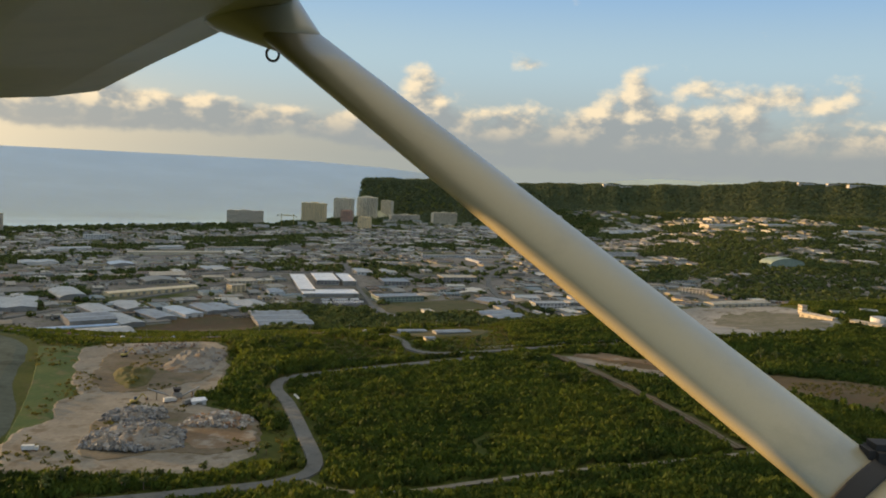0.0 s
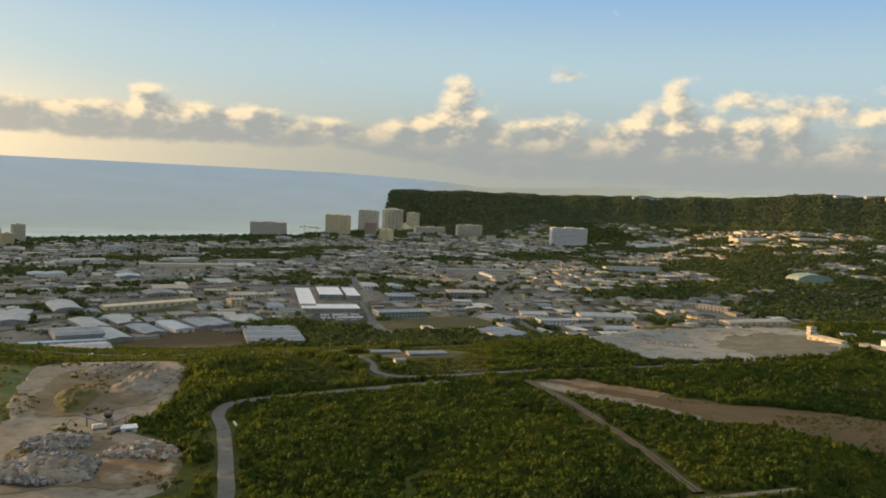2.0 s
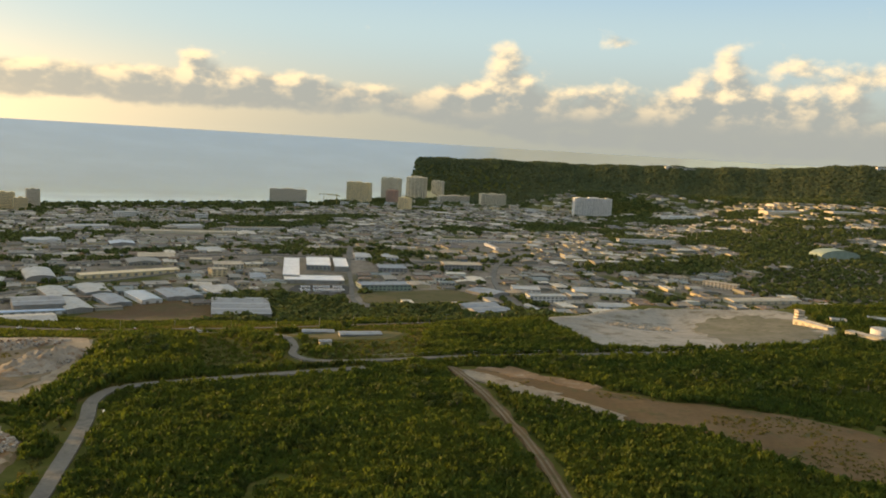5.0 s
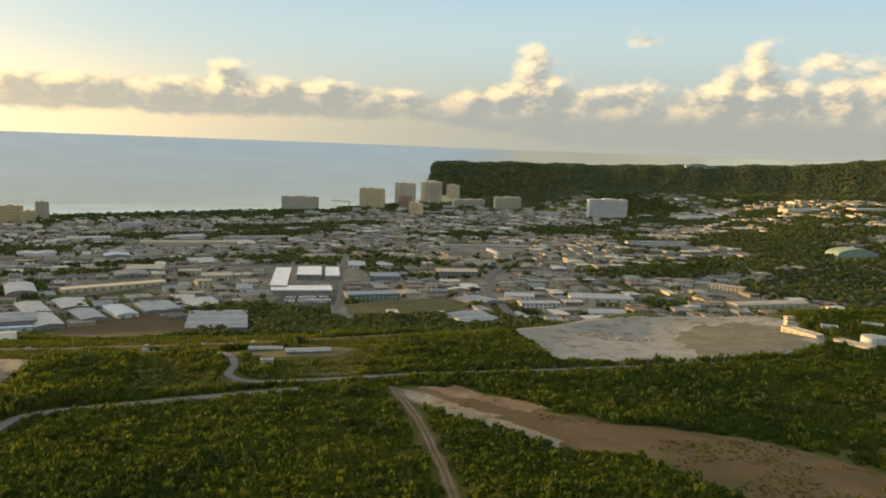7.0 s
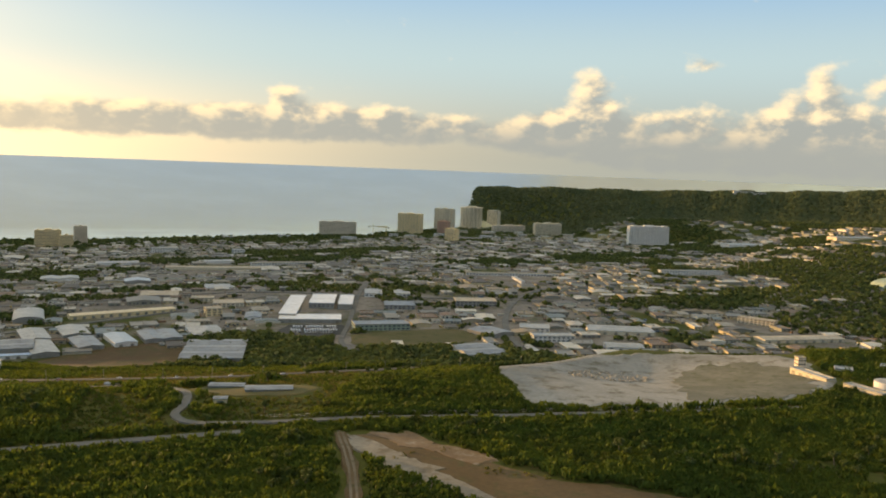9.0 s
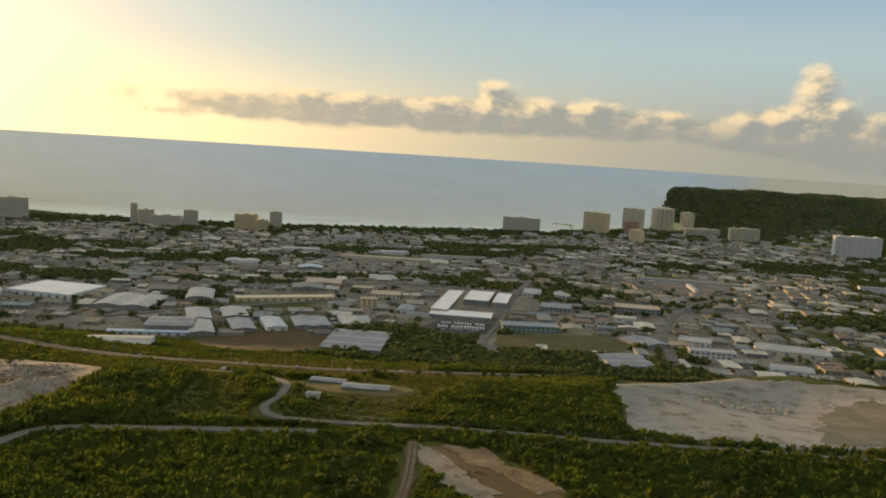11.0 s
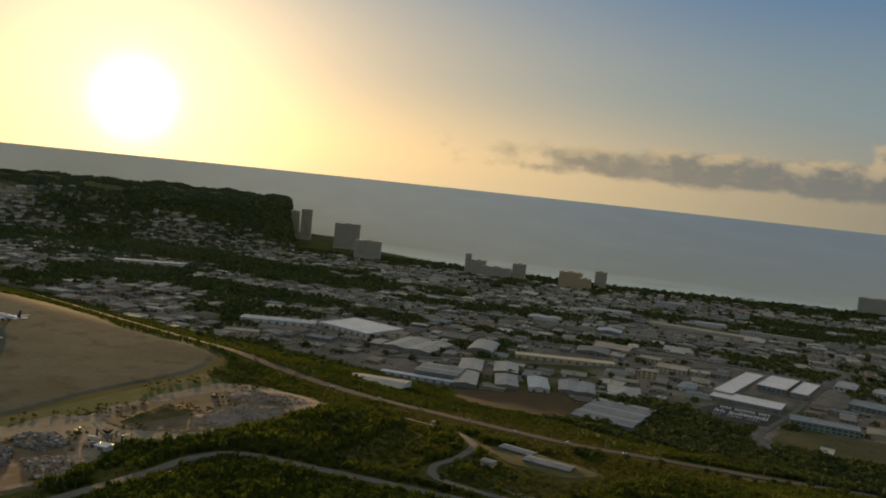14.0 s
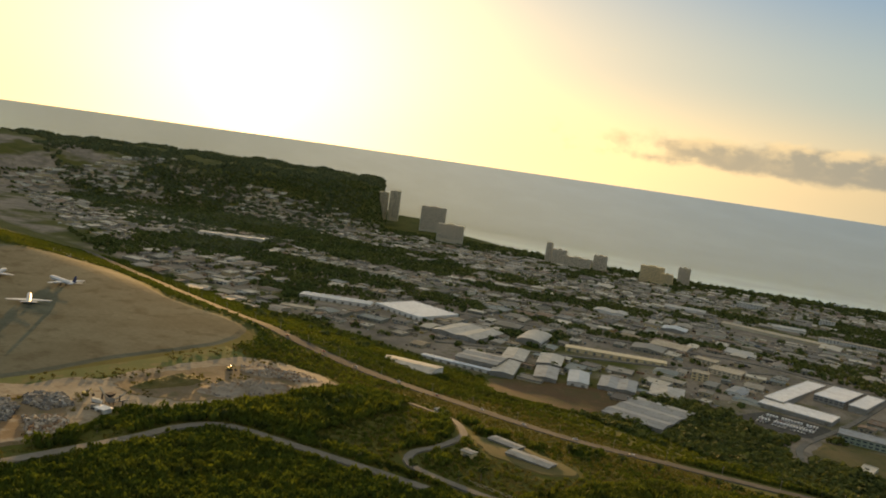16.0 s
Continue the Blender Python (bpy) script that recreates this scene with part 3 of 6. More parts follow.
def bm_box(bm, x0, y0, z0, x1, y1, z1):
    vs = [bm.verts.new(p) for p in ((x0, y0, z0), (x1, y0, z0), (x1, y1, z0), (x0, y1, z0), (x0, y0, z1), (x1, y0, z1), (x1, y1, z1), (x0, y1, z1))]
    for f in ((0, 3, 2, 1), (4, 5, 6, 7), (0, 1, 5, 4), (1, 2, 6, 5), (2, 3, 7, 6), (3, 0, 4, 7)):
        bm.faces.new([vs[i] for i in f])
    return vs


def box_mesh(name, x0, y0, z0, x1, y1, z1, mat):
    bm = bmesh.new()
    bm_box(bm, x0, y0, z0, x1, y1, z1)
    me = bpy.data.meshes.new(name)
    bm.to_mesh(me)
    bm.free()
    me.materials.append(mat)
    return me


WINDOW = box_mesh("window", -0.5, -0.08, 0, 0.5, 0.12, 1, GLASS)
DOOR = box_mesh("door", -0.5, -0.10, 0, 0.5, 0.12, 1, GREY_ROOF)


def base_of(name, x, y, rot, label, category, group="", spread=10.0):
    ob = new(name)
    z = min(gz(x + dx, y + dy) for dx in (-spread, 0, spread) for dy in (-spread, 0, spread))
    ob.matrix_basis = pose(x, y, z, 0, 0, rot)
    return tagged(ob, label, category, group)


def roof_bm(kind, w, d, h, over=0.6, bays=1):
    """Roof on a w x d body of height h; the front is at -y."""
    bm = bmesh.new()
    x, y = w / 2, d / 2
    if kind == "flat":
        # one shell: outer rim, parapet top, sunken deck
        rings = [(0.25, h), (0.25, h + 1.1), (-0.45, h + 1.1), (-0.45, h + 0.4)]
        loops = [[bm.verts.new((sx * (x + o), sy * (y + o), z)) for sx, sy in ((-1, -1), (1, -1), (1, 1), (-1, 1))] for o, z in rings]
        for lo, hi in zip(loops[:-1], loops[1:]):
            for i in range(4):
                bm.faces.new((lo[i], lo[(i + 1) % 4], hi[(i + 1) % 4], hi[i]))
        bm.faces.new(loops[-1])
        bm.faces.new(loops[0][::-1])
        return bm
    if kind == "vault":
        prev = None
        for i in range(13):
            a = math.pi * i / 12
            px, pz = -math.cos(a) * (x + over), h + math.sin(a) * w * 0.14
            row = [bm.verts.new((px, -y - over, pz)), bm.verts.new((px, y + over, pz)), bm.verts.new((px, -y - over, pz - 0.3)), bm.verts.new((px, y + over, pz - 0.3))]
            if prev:
                bm.faces.new((prev[0], row[0], row[1], prev[1]))
                bm.faces.new((prev[2], prev[3], row[3], row[2]))
                bm.faces.new((prev[0], prev[2], row[2], row[0]))
                bm.faces.new((prev[1], row[1], row[3], prev[3]))
            prev = row
        return bm
    if kind == "hip":
        r = min(x, y) * 0.75
        hgt = min(x, y) * 0.16
        lo = [bm.verts.new((sx * (x + over), sy * (y + over), h)) for sx, sy in ((-1, -1), (1, -1), (1, 1), (-1, 1))]
        if x > y:
            hi = [bm.verts.new((-x + r, 0, h + hgt)), bm.verts.new((x - r, 0, h + hgt))]
            bm.faces.new((lo[0], lo[1], hi[1], hi[0])), bm.faces.new((lo[1], lo[2], hi[1])), bm.faces.new((lo[2], lo[3], hi[0], hi[1])), bm.faces.new((lo[3], lo[0], hi[0]))
        else:
            hi = [bm.verts.new((0, -y + r, h + hgt)), bm.verts.new((0, y - r, h + hgt))]
            bm.faces.new((lo[0], lo[1], hi[0])), bm.faces.new((lo[1], lo[2], hi[1], hi[0])), bm.faces.new((lo[2], lo[3], hi[1])), bm.faces.new((lo[3], lo[0], hi[0], hi[1]))
        bm.faces.new(lo[::-1])
        return bm
    # gables: a folded sheet with its own thickness, ridges along y, or along x for kind "gable_x"
    along = kind == "gable_x"
    run, half = (x, y) if along else (y, x)
    step = 2 * half / bays
    fold = []
    for b in range(bays):
        s0 = -half + b * step
        fold += [(s0 - (over if b == 0 else 0), h), (s0 + step / 2, h + step * 0.06)]
    fold.append((half + over, h))
    rows = []
    for r in (-run - over, run + over):
        rows.append([bm.verts.new((r, s, z + t) if along else (s, r, z + t)) for t in (0.02, 0.35) for s, z in fold])
    k = len(fold)
    for i in range(k - 1):
        bm.faces.new((rows[0][k + i], rows[0][k + i + 1], rows[1][k + i + 1], rows[1][k + i]))
        bm.faces.new((rows[0][i], rows[1][i], rows[1][i + 1], rows[0][i + 1]))
        for r in rows:
            bm.faces.new((r[i], r[i + 1], r[k + i + 1], r[k + i]))
    for i in (0, k - 1):
        bm.faces.new((rows[0][i], rows[0][k + i], rows[1][k + i], rows[1][i]))
    bmesh.ops.recalc_face_normals(bm, faces=bm.faces)
    return bm


def walls_bm(kind, w, d, h, bays=1):
    bm = bmesh.new()
    x, y = w / 2, d / 2
    bm_box(bm, -x, -y, -6, x, y, h)
    if kind.startswith("gable") or kind == "vault":
        along = kind == "gable_x"
        half, run = (y, x) if along else (x, y)
        step = 2 * half / bays
        for b in range(bays):
            s0 = -half + b * step
            rise = step * (0.06 if kind != "vault" else 0.13)
            for r in (-run, run):
                if kind == "vault":
                    prof = [(-math.cos(math.pi * i / 12) * half, h + math.sin(math.pi * i / 12) * rise) for i in range(13)]
                else:
                    prof = [(s0, h), (s0 + step / 2, h + rise), (s0 + step, h)]
                bm.faces.new([bm.verts.new((r, s, z) if along else (s, r, z)) for s, z in prof])
    return bm


def building(name, x, y, w, d, h, rot, kind, wall_mat, roof_mat, label, storeys=0, bays=1, doors=0, group="", category="building"):
    """A building with its walls, roof, doors and rows of windows. The front, w wide, is at -y before the turn."""
    h = h * (0.7 if h < 9.5 else 0.85)
    b = base_of(name, x, y, rot, label, category, group, 0.3 * min(w, d))
    part("wall", walls_bm(kind, w, d, h, bays), wall_mat, b)
    part("roof", roof_bm(kind, w, d, h, bays=bays), roof_mat, b)
    for i in range(doors):
        px = -w / 2 + w * (i + 0.5) / doors
        shared("door", DOOR, b, pose(px, -d / 2, 0) @ Matrix.Diagonal((min(4.5, w / doors * 0.6), 1, min(4.2, h * 0.7), 1)))
    for s in range(storeys):
        z = h / storeys * (s + 0.3)
        n = max(3, int(w / 6.5))
        for i in range(n):
            px = -w / 2 + w * (i + 0.5) / n
            shared("window", WINDOW, b, pose(px, -d / 2, z) @ Matrix.Diagonal((w / n * 0.62, 1, h / storeys * 0.45, 1)))
        n = max(2, int(d / 6.5))
        for sx in (-1, 1):
            for i in range(n):
                py = -d / 2 + d * (i + 0.5) / n
                shared("window", WINDOW, b, pose(sx * w / 2, py, z, 0, 0, 90 * sx) @ Matrix.Diagonal((d / n * 0.6, 1, h / storeys * 0.45, 1)))
    return b


def hotel(name, x, y, w, d, h, rot, wall_mat, label, floors, top="flat", fins=0, z=None):
    """A hotel slab: core, a band of glass and a balcony to each floor, end walls, roof house."""
    b = base_of(name, x, y, rot, label, "hotel", spread=15.0)
    if z is not None:
        b.location.z = z
    bm = bmesh.new()
    bm_box(bm, -w / 2 + 0.6, -d / 2 + 1.2, -10, w / 2 - 0.6, d / 2 - 1.2, h)
    part("wall", bm, wall_mat, b)
    for s in (-1, 1):
        bm = bmesh.new()
        bm_box(bm, s * w / 2 - 0.6, -d / 2, -10, s * w / 2 + 0.6, d / 2, h + 0.8)
        part("end_wall", bm, wall_mat, b)
    step = h / floors
    balcony = box_mesh("balcony", -w / 2 + 0.6, -d / 2 - 0.3, 0, w / 2 - 0.6, d / 2 + 0.3, step * 0.66, wall_mat)
    glass = box_mesh("window_band", -w / 2 + 1.0, -d / 2 + 0.9, step * 0.66, w / 2 - 1.0, d / 2 - 0.9, step * 0.98, HOTEL_GLASS)
    for i in range(1, floors):
        shared("balcony", balcony, b, pose(0, 0, i * step))
        shared("window_band", glass, b, pose(0, 0, i * step))
    fin = box_mesh("pier", -0.7, -d / 2 - 0.8, 0, 0.7, d / 2 + 0.8, h + 0.5, wall_mat)
    for i in range(fins):
        shared("pier", fin, b, pose(-w / 2 + w * (i + 0.5) / fins, 0, 0))
    bm = bmesh.new()
    bm_box(bm, -w / 2 - 0.4, -d / 2 - 0.4, h + 0.02, w / 2 + 0.4, d / 2 + 0.4, h + 1.4)
    bm_box(bm, -w * 0.12, -d * 0.3, h + 1.42, w * 0.14, d * 0.3, h + 5)
    for k in (-0.42, 0.36):
        bm_box(bm, w * k, -d * 0.25, h + 1.42, w * (k + 0.07), d * 0.25, h + 4)
    part("roof", bm, wall_mat, b)
    return b


def round_tower(name, x, y, r, h, wall_mat, label, floors):
    b = base_of(name, x, y, 20, label, "hotel", spread=15.0)

    def drum(r0, z0, z1):
        bm = bmesh.new()
        bmesh.ops.create_cone(bm, cap_ends=True, segments=40, radius1=r0, radius2=r0, depth=z1 - z0, matrix=Matrix.Translation((0, 0, (z0 + z1) / 2)))
        return bm
    part("wall", drum(r - 1.0, -10, h), HOTEL_GLASS, b)
    step = h / floors
    ring = bpy.data.meshes.new("balcony")
    bm = drum(r, 0, step * 0.66)
    bm.to_mesh(ring)
    bm.free()
    ring.materials.append(wall_mat)
    for i in range(floors):
        shared("balcony", ring, b, pose(0, 0, i * step))
    for i in range(16):
        a = math.tau * i / 16
        bm = bmesh.new()
        bm_box(bm, -1.4, -0.8, 0, 1.4, 0.8, h)
        bm.transform(pose(r * math.cos(a), r * math.sin(a), 0, 0, 0, math.degrees(a) + 90))
        part("pier", bm, wall_mat, b)
    part("roof", drum(r + 0.5, h, h + 1.5), wall_mat, b)
    part("roof_house", drum(r * 0.5, h + 1.52, h + 6), wall_mat, b)
    return b


# the industrial lots nearest the plateau
building("warehouse_annex", -437, 1070, 113, 12, 6, 33, "gable_x", WHITE, SHEET_METAL, "long low white roofed loading shed before a grey hall", doors=10)
building("warehouse", -448, 1110, 58, 56, 10, 35, "gable_x", GREY_WALL, GREY_ROOF, "grey metal warehouse with a shallow pitched roof", bays=2, doors=4)
building("warehouse", -370, 940, 72, 46, 5, 35, "gable_x", WHITE, PALE_ROOF, "low pale roofed warehouse beside the highway", doors=6)
building("hangar", -553, 1292, 40, 78, 8, 36, "vault", GREY_WALL, PALE_ROOF, "pale hangar with a vaulted metal roof", doors=2)
building("shed", -410, 1122, 30, 76, 8, 43, "gable", GREY_WALL, PALE_ROOF, "pale grey metal shed with a pitched roof", doors=2)
building("shed", -466, 1184, 32, 74, 8, 43, "gable", GREY_WALL, PALE_ROOF, "pale grey metal shed behind another of its kind", doors=2)
building("shed", -438, 1226, 34, 66, 7, 43, "gable", GREY_WALL, PALE_ROOF, "pale metal shed with a pitched roof", doors=2)
building("shed", -381, 1168, 30, 66, 7, 45, "gable", GREY_WALL, GREY_ROOF, "grey metal shed with a pitched roof", doors=2)
building("shed", -353, 1200, 27, 66, 8, 45, "gable", WHITE, BLUE_ROOF, "pale blue roofed metal shed with white walls", doors=2)
building("shed", -320, 1240, 48, 62, 7, 40, "gable", GREY_WALL, GREY_ROOF, "weathered grey shed with a low roof", bays=2, doors=3)
building("long_hall", -452, 1370, 152, 20, 8, 46, "gable_x", GOLD_WALL, CREAM, "very long ochre hall with a cream roof and doors", doors=12)
building("shed", -279, 1289, 43, 60, 7, 38, "hip", WHITE, PALE_ROOF, "white hip roofed shed among lots", doors=3)
building("big_shed", -213, 1182, 73, 106, 8, 20, "gable_x", GREY_WALL, GREY_ROOF, "large grey ribbed shed in three bays by the field", bays=3, doors=5)
building("big_store", -745, 1196, 106, 92, 9, 12, "flat", WHITE, WHITE_ROOF, "large flat white roofed store", doors=8)
building("warehouse", -598, 1197, 78, 90, 8, 24, "gable", GREY_WALL, PALE_ROOF, "twin gabled light grey warehouse", bays=2, doors=4)
building("row_warehouse", -826, 1086, 121, 30, 8, 50, "gable", WHITE, BLUE_ROOF, "row warehouse with many small blue grey gables", bays=9, doors=9)
building("low_store", -767, 987, 52, 22, 6, 50, "flat", CREAM, TAN_ROOF, "low cream store with a flat roof", doors=3)
# the white U-shaped building
building("white_wing", -177, 1427, 92, 42, 8, 18, "flat", GREY_WALL, WHITE_ROOF, "bright white flat roofed front wing of a court building", doors=8)
building("white_wing", -236, 1511, 26, 180, 8, 15, "flat", GREY_WALL, WHITE_ROOF, "bright white flat roofed long side wing")
building("white_block", -203, 1563, 40, 92, 9.3, 15, "flat", GREY_WALL, WHITE_ROOF, "bright white flat roofed central block", storeys=2)
building("white_block", -166, 1572, 23, 96, 8, 15, "flat", GREY_WALL, WHITE_ROOF, "bright white flat roofed narrow block")
building("shops", -62, 1406, 80, 34, 10, 26, "flat", GREEN_WALL, GREY_ROOF, "two storey pale green shop row with balconies", storeys=2)
building("store", -144, 1659, 30, 60, 7, 16, "flat", WHITE, PALE_ROOF, "small white flat roofed store", storeys=1)
building("store", -96, 1674, 28, 50, 7, 16, "flat", WHITE, PALE_ROOF, "small white flat roofed store", storeys=1)
building("store", -77, 1580, 50, 48, 8, 16, "flat", GREY_WALL, GREY_ROOF, "grey flat roofed store by the street", storeys=2)
building("shops", 40, 1640, 69, 38, 10, 17, "flat", GREY_WALL, TAN_ROOF, "two storey grey commercial building with dark windows", storeys=2)
building("barn", 98, 1294, 64, 56, 7, -58, "gable", CREAM, GREY_ROOF, "wide grey roofed barn with a sunlit cream end", bays=2, doors=2)
building("shed", 98, 1420, 52, 44, 7, -40, "gable_x", GREY_WALL, GREY_ROOF, "grey roofed shed across the street", doors=3)
building("office", 156, 1474, 44, 38, 8, 6, "flat", WHITE, PALE_ROOF, "white flat roofed office with roof clutter", storeys=2)
building("office", 187, 1404, 59, 24, 10, 18, "flat", WHITE, PALE_ROOF, "two storey white office block with a sunlit end", storeys=2)
building("long_wall_shed", 166, 1330, 42, 7, 5, -66, "gable_x", WHITE, PALE_ROOF, "narrow white shed beside the street")
building("long_warehouse", 280, 1500, 96, 44, 8, 8, "gable_x", CREAM, PALE_ROOF, "long white roofed warehouse with a sunlit end", bays=2, doors=6)
building("warehouse", 285, 1385, 50, 30, 6, 10, "gable_x", WHITE, PALE_ROOF, "low white warehouse in a fenced lot", doors=4)
building("long_warehouse", 539, 1527, 131, 28, 7, 24, "gable_x", CREAM, TAN_ROOF, "long low cream warehouse with a sunlit end", doors=9)
building("school", 499, 1648, 60, 15, 11, -30, "flat", CREAM, TAN_ROOF, "three storey cream building with bright balconies", storeys=3)
building("hangar", 856, 2135, 99, 44, 8, 18, "vault", GREEN_WALL, GREEN_WALL, "pale green roofed hangar among trees")
building("apartment_block", 444, 2209, 150, 16, 11, 20, "flat", WHITE, PALE_ROOF, "long white three storey apartment block", storeys=3)
# fuel depot on the plateau
building("depot_shed", 430, 957, 42, 9, 6, -60, "flat", CREAM, PALE_ROOF, "long narrow depot shed with a sunlit cream wall", doors=5)
building("depot_shed", 456, 898, 34, 9, 6, -54, "flat", CREAM, PALE_ROOF, "narrow depot shed with a sunlit cream wall", doors=4)
building("depot_office", 458, 972, 14, 12, 7, -10, "flat", WHITE, PALE_ROOF, "small white depot office", storeys=2)
building("depot_office", 500, 985, 18, 12, 6, -20, "flat", CREAM, PALE_ROOF, "small cream depot office", storeys=1)
building("depot_tower", 428, 995, 7, 7, 12, 15, "flat", TAN_WALL, TAN_ROOF, "square tan depot tower", storeys=3)


def tank(x, y, r, h):
    b = base_of("storage_tank", x, y, 0, "white cylindrical steel storage tank in the depot", "tank", spread=4.0)

    def drum(r0, r1, z0, z1):
        bm = bmesh.new()
        bmesh.ops.create_cone(bm, cap_ends=True, segments=40, radius1=r0, radius2=r1, depth=z1 - z0, matrix=Matrix.Translation((0, 0, (z0 + z1) / 2)))
        return bm
    part("shell", drum(r, r, -3, h), WHITE, b)
    part("roof", drum(r + 0.15, 0.5, h + 0.02, h + r * 0.16), PALE_ROOF, b)
    for z in (h * 0.33, h * 0.66, h - 0.3):
        part("hoop", drum(r + 0.18, r + 0.18, z, z + 0.3), WHITE, b)
    bm = bmesh.new()
    for s in (-0.3, 0.3):
        bm_box(bm, s - 0.05, -r - 0.5, 0, s + 0.05, -r - 0.4, h)
    for i in range(int(h / 0.5)):
        bm_box(bm, -0.3, -r - 0.47, i * 0.5, 0.3, -r - 0.43, i * 0.5 + 0.05)
    part("ladder", bm, GREY_ROOF, b)


tank(474, 907, 10, 9)
tank(500, 922, 7, 8)

# mid-distance landmarks
building("long_warehouse", -603, 2007, 225, 30, 9, 22, "gable_x", CREAM, TAN_ROOF, "very long warehouse with a dusty pink roof")
building("warehouse", -870, 2036, 94, 40, 8, 35, "gable_x", WHITE, PALE_ROOF, "white roofed warehouse among trees")
building("warehouse", -791, 1708, 70, 40, 8, 33, "gable", WHITE, PALE_ROOF, "white gabled warehouse in two bays", bays=2)
building("warehouse", -631, 1716, 46, 40, 9, 33, "gable", GREY_WALL, BLUE_ROOF, "blue grey roofed warehouse", bays=1)
building("warehouse", -425, 1640, 50, 50, 7, 30, "flat", WHITE, PALE_ROOF, "white flat roofed warehouse")
building("apartment_block", -941, 2386, 70, 25, 15, 35, "flat", WHITE, PALE_ROOF, "four storey white apartment block", storeys=4)
building("apartment_block", -735, 2410, 34, 20, 15, 22, "flat", WHITE, PALE_ROOF, "four storey white apartment block", storeys=4)
building("town_house_row", -498, 2131, 148, 16, 9, 30, "flat", WHITE, TAN_ROOF, "row of pale two storey town houses", storeys=2)
building("warehouse", -676, 2153, 80, 40, 8, 40, "flat", WHITE, PALE_ROOF, "white flat roofed warehouse")
building("warehouse", -480, 1530, 60, 48, 8, 25, "gable_x", GREY_WALL, TAN_ROOF, "grey warehouse with a tan roof", doors=4)
building("store", -392, 1509, 36, 25, 7, 20, "flat", CREAM, TAN_ROOF, "cream flat roofed store", storeys=2)
# the ochre wall colour carries part of the low sun's gold on this corner
building("corner_building", -330, 1418, 24, 22, 13, 37, "flat", GOLD_WALL, TAN_ROOF, "ochre three storey corner building lit by the sun", storeys=3)
building("store", -338, 1490, 48, 40, 9, 25, "flat", CREAM, TAN_ROOF, "cream two storey store", storeys=2)
building("shed", -265, 1420, 24, 44, 6, 20, "gable", WHITE, GREY_ROOF, "small pale roofed shed beside the scrub", doors=1)
building("long_store", 61, 2040, 204, 14, 7, 15, "flat", WHITE, TAN_ROOF, "very long low white store front", storeys=1)
building("long_shed", 82, 1940, 80, 8, 6, -70, "gable_x", WHITE, PALE_ROOF, "narrow white shed lit by the sun")

# hotels along the bay, and lower blocks round them
BAY_BLOCKS = [(-420, 3130), (-350, 3300), (-290, 3230), (-180, 3300), (-120, 3120), (-60, 3420), (40, 3300), (-200, 3520), (-310, 3560), (110, 3450), (180, 3250), (-520, 3290), (-90, 3580), (240, 3420), (-640, 3120), (-860, 3060), (-1010, 2930)]
hotel("bay_hotel", -742, 3310, 136, 24, 54, 12, TAN_WALL, "broad tan concrete hotel slab near the beach", 12)
hotel("bay_hotel", -506, 3494, 100, 26, 80, -18, GOLD_WALL, "tall ochre hotel slab lit by the sun", 19, fins=8)
hotel("bay_hotel", -408, 3690, 84, 26, 90, -22, CREAM, "tall cream hotel tower behind the others", 22)
hotel("bay_hotel", -374, 3496, 44, 22, 50, -24, RED_WALL, "brick red and white hotel tower", 15, fins=3)
round_tower("round_hotel", -322, 3850, 46, 90, CREAM, "large round cream white hotel tower", 22)
hotel("bay_hotel", -265, 3082, 44, 22, 42, -28, GOLD_WALL, "small ochre hotel lit by the sun", 10, fins=4)
hotel("bay_hotel", -240, 3960, 52, 24, 70, -24, CREAM, "cream hotel tower below the cliff", 18)
hotel("bay_hotel", 20, 3600, 108, 25, 48, 26, CREAM, "broad cream hotel below the wooded ridge", 12, fins=9)
hotel("bay_hotel", -151, 3760, 135, 26, 26, 26, TAN_WALL, "low wide tan hotel annex", 6)
hotel("white_hotel", 388, 3215, 140, 24, 78, 20, WHITE, "large white hotel with vertical piers on the hillside", 17, fins=14, z=18)
hotel("shore_hotel", -1653, 2293, 18, 20, 64, 38, TAN_WALL, "thin stair tower of a shore hotel", 15)
hotel("shore_hotel", -1620, 2310, 46, 20, 47, 38, TAN_WALL, "grey tan shore hotel slab", 11)
hotel("shore_hotel", -1562, 2336, 92, 20, 32, 32, TAN_WALL, "low wing of a shore hotel", 8)
hotel("shore_hotel", -1511, 2387, 42, 20, 50, 38, TAN_WALL, "grey shore hotel block", 12)
hotel("shore_hotel", -1336, 2436, 70, 25, 48, 36, GOLD_WALL, "stepped ochre shore hotel", 11)
hotel("shore_hotel", -1280, 2440, 36, 20, 34, 36, GOLD_WALL, "low ochre hotel annex", 8)
hotel("shore_hotel", -1306, 2548, 36, 20, 55, 40, TAN_WALL, "narrow grey shore tower", 14)
hotel("point_hotel", -2530, 2224, 40, 30, 108, 52, CREAM, "tall pale tower of a pair on the point", 28, fins=2, z=26)
hotel("point_hotel", -2558, 2187, 34, 30, 98, 52, CREAM, "slightly lower pale tower of a pair on the point", 26, fins=2, z=26)
hotel("point_hotel", -2341, 2291, 96, 30, 94, 52, TAN_WALL, "large hotel slab with a sloping shoulder", 22, z=5)
hotel("point_hotel", -1985, 2128, 90, 26, 54, 48, TAN_WALL, "long row of tan apartment blocks", 12, fins=8, z=18)
hotel("point_hotel", -2778, 2233, 46, 25, 84, 55, TAN_WALL, "pale apartment tower behind the point", 20, z=36)
building("terminal", -1590, 1190, 160, 40, 12, 60, "flat", WHITE, PALE_ROOF, "long white roofed public building lit by the sun")


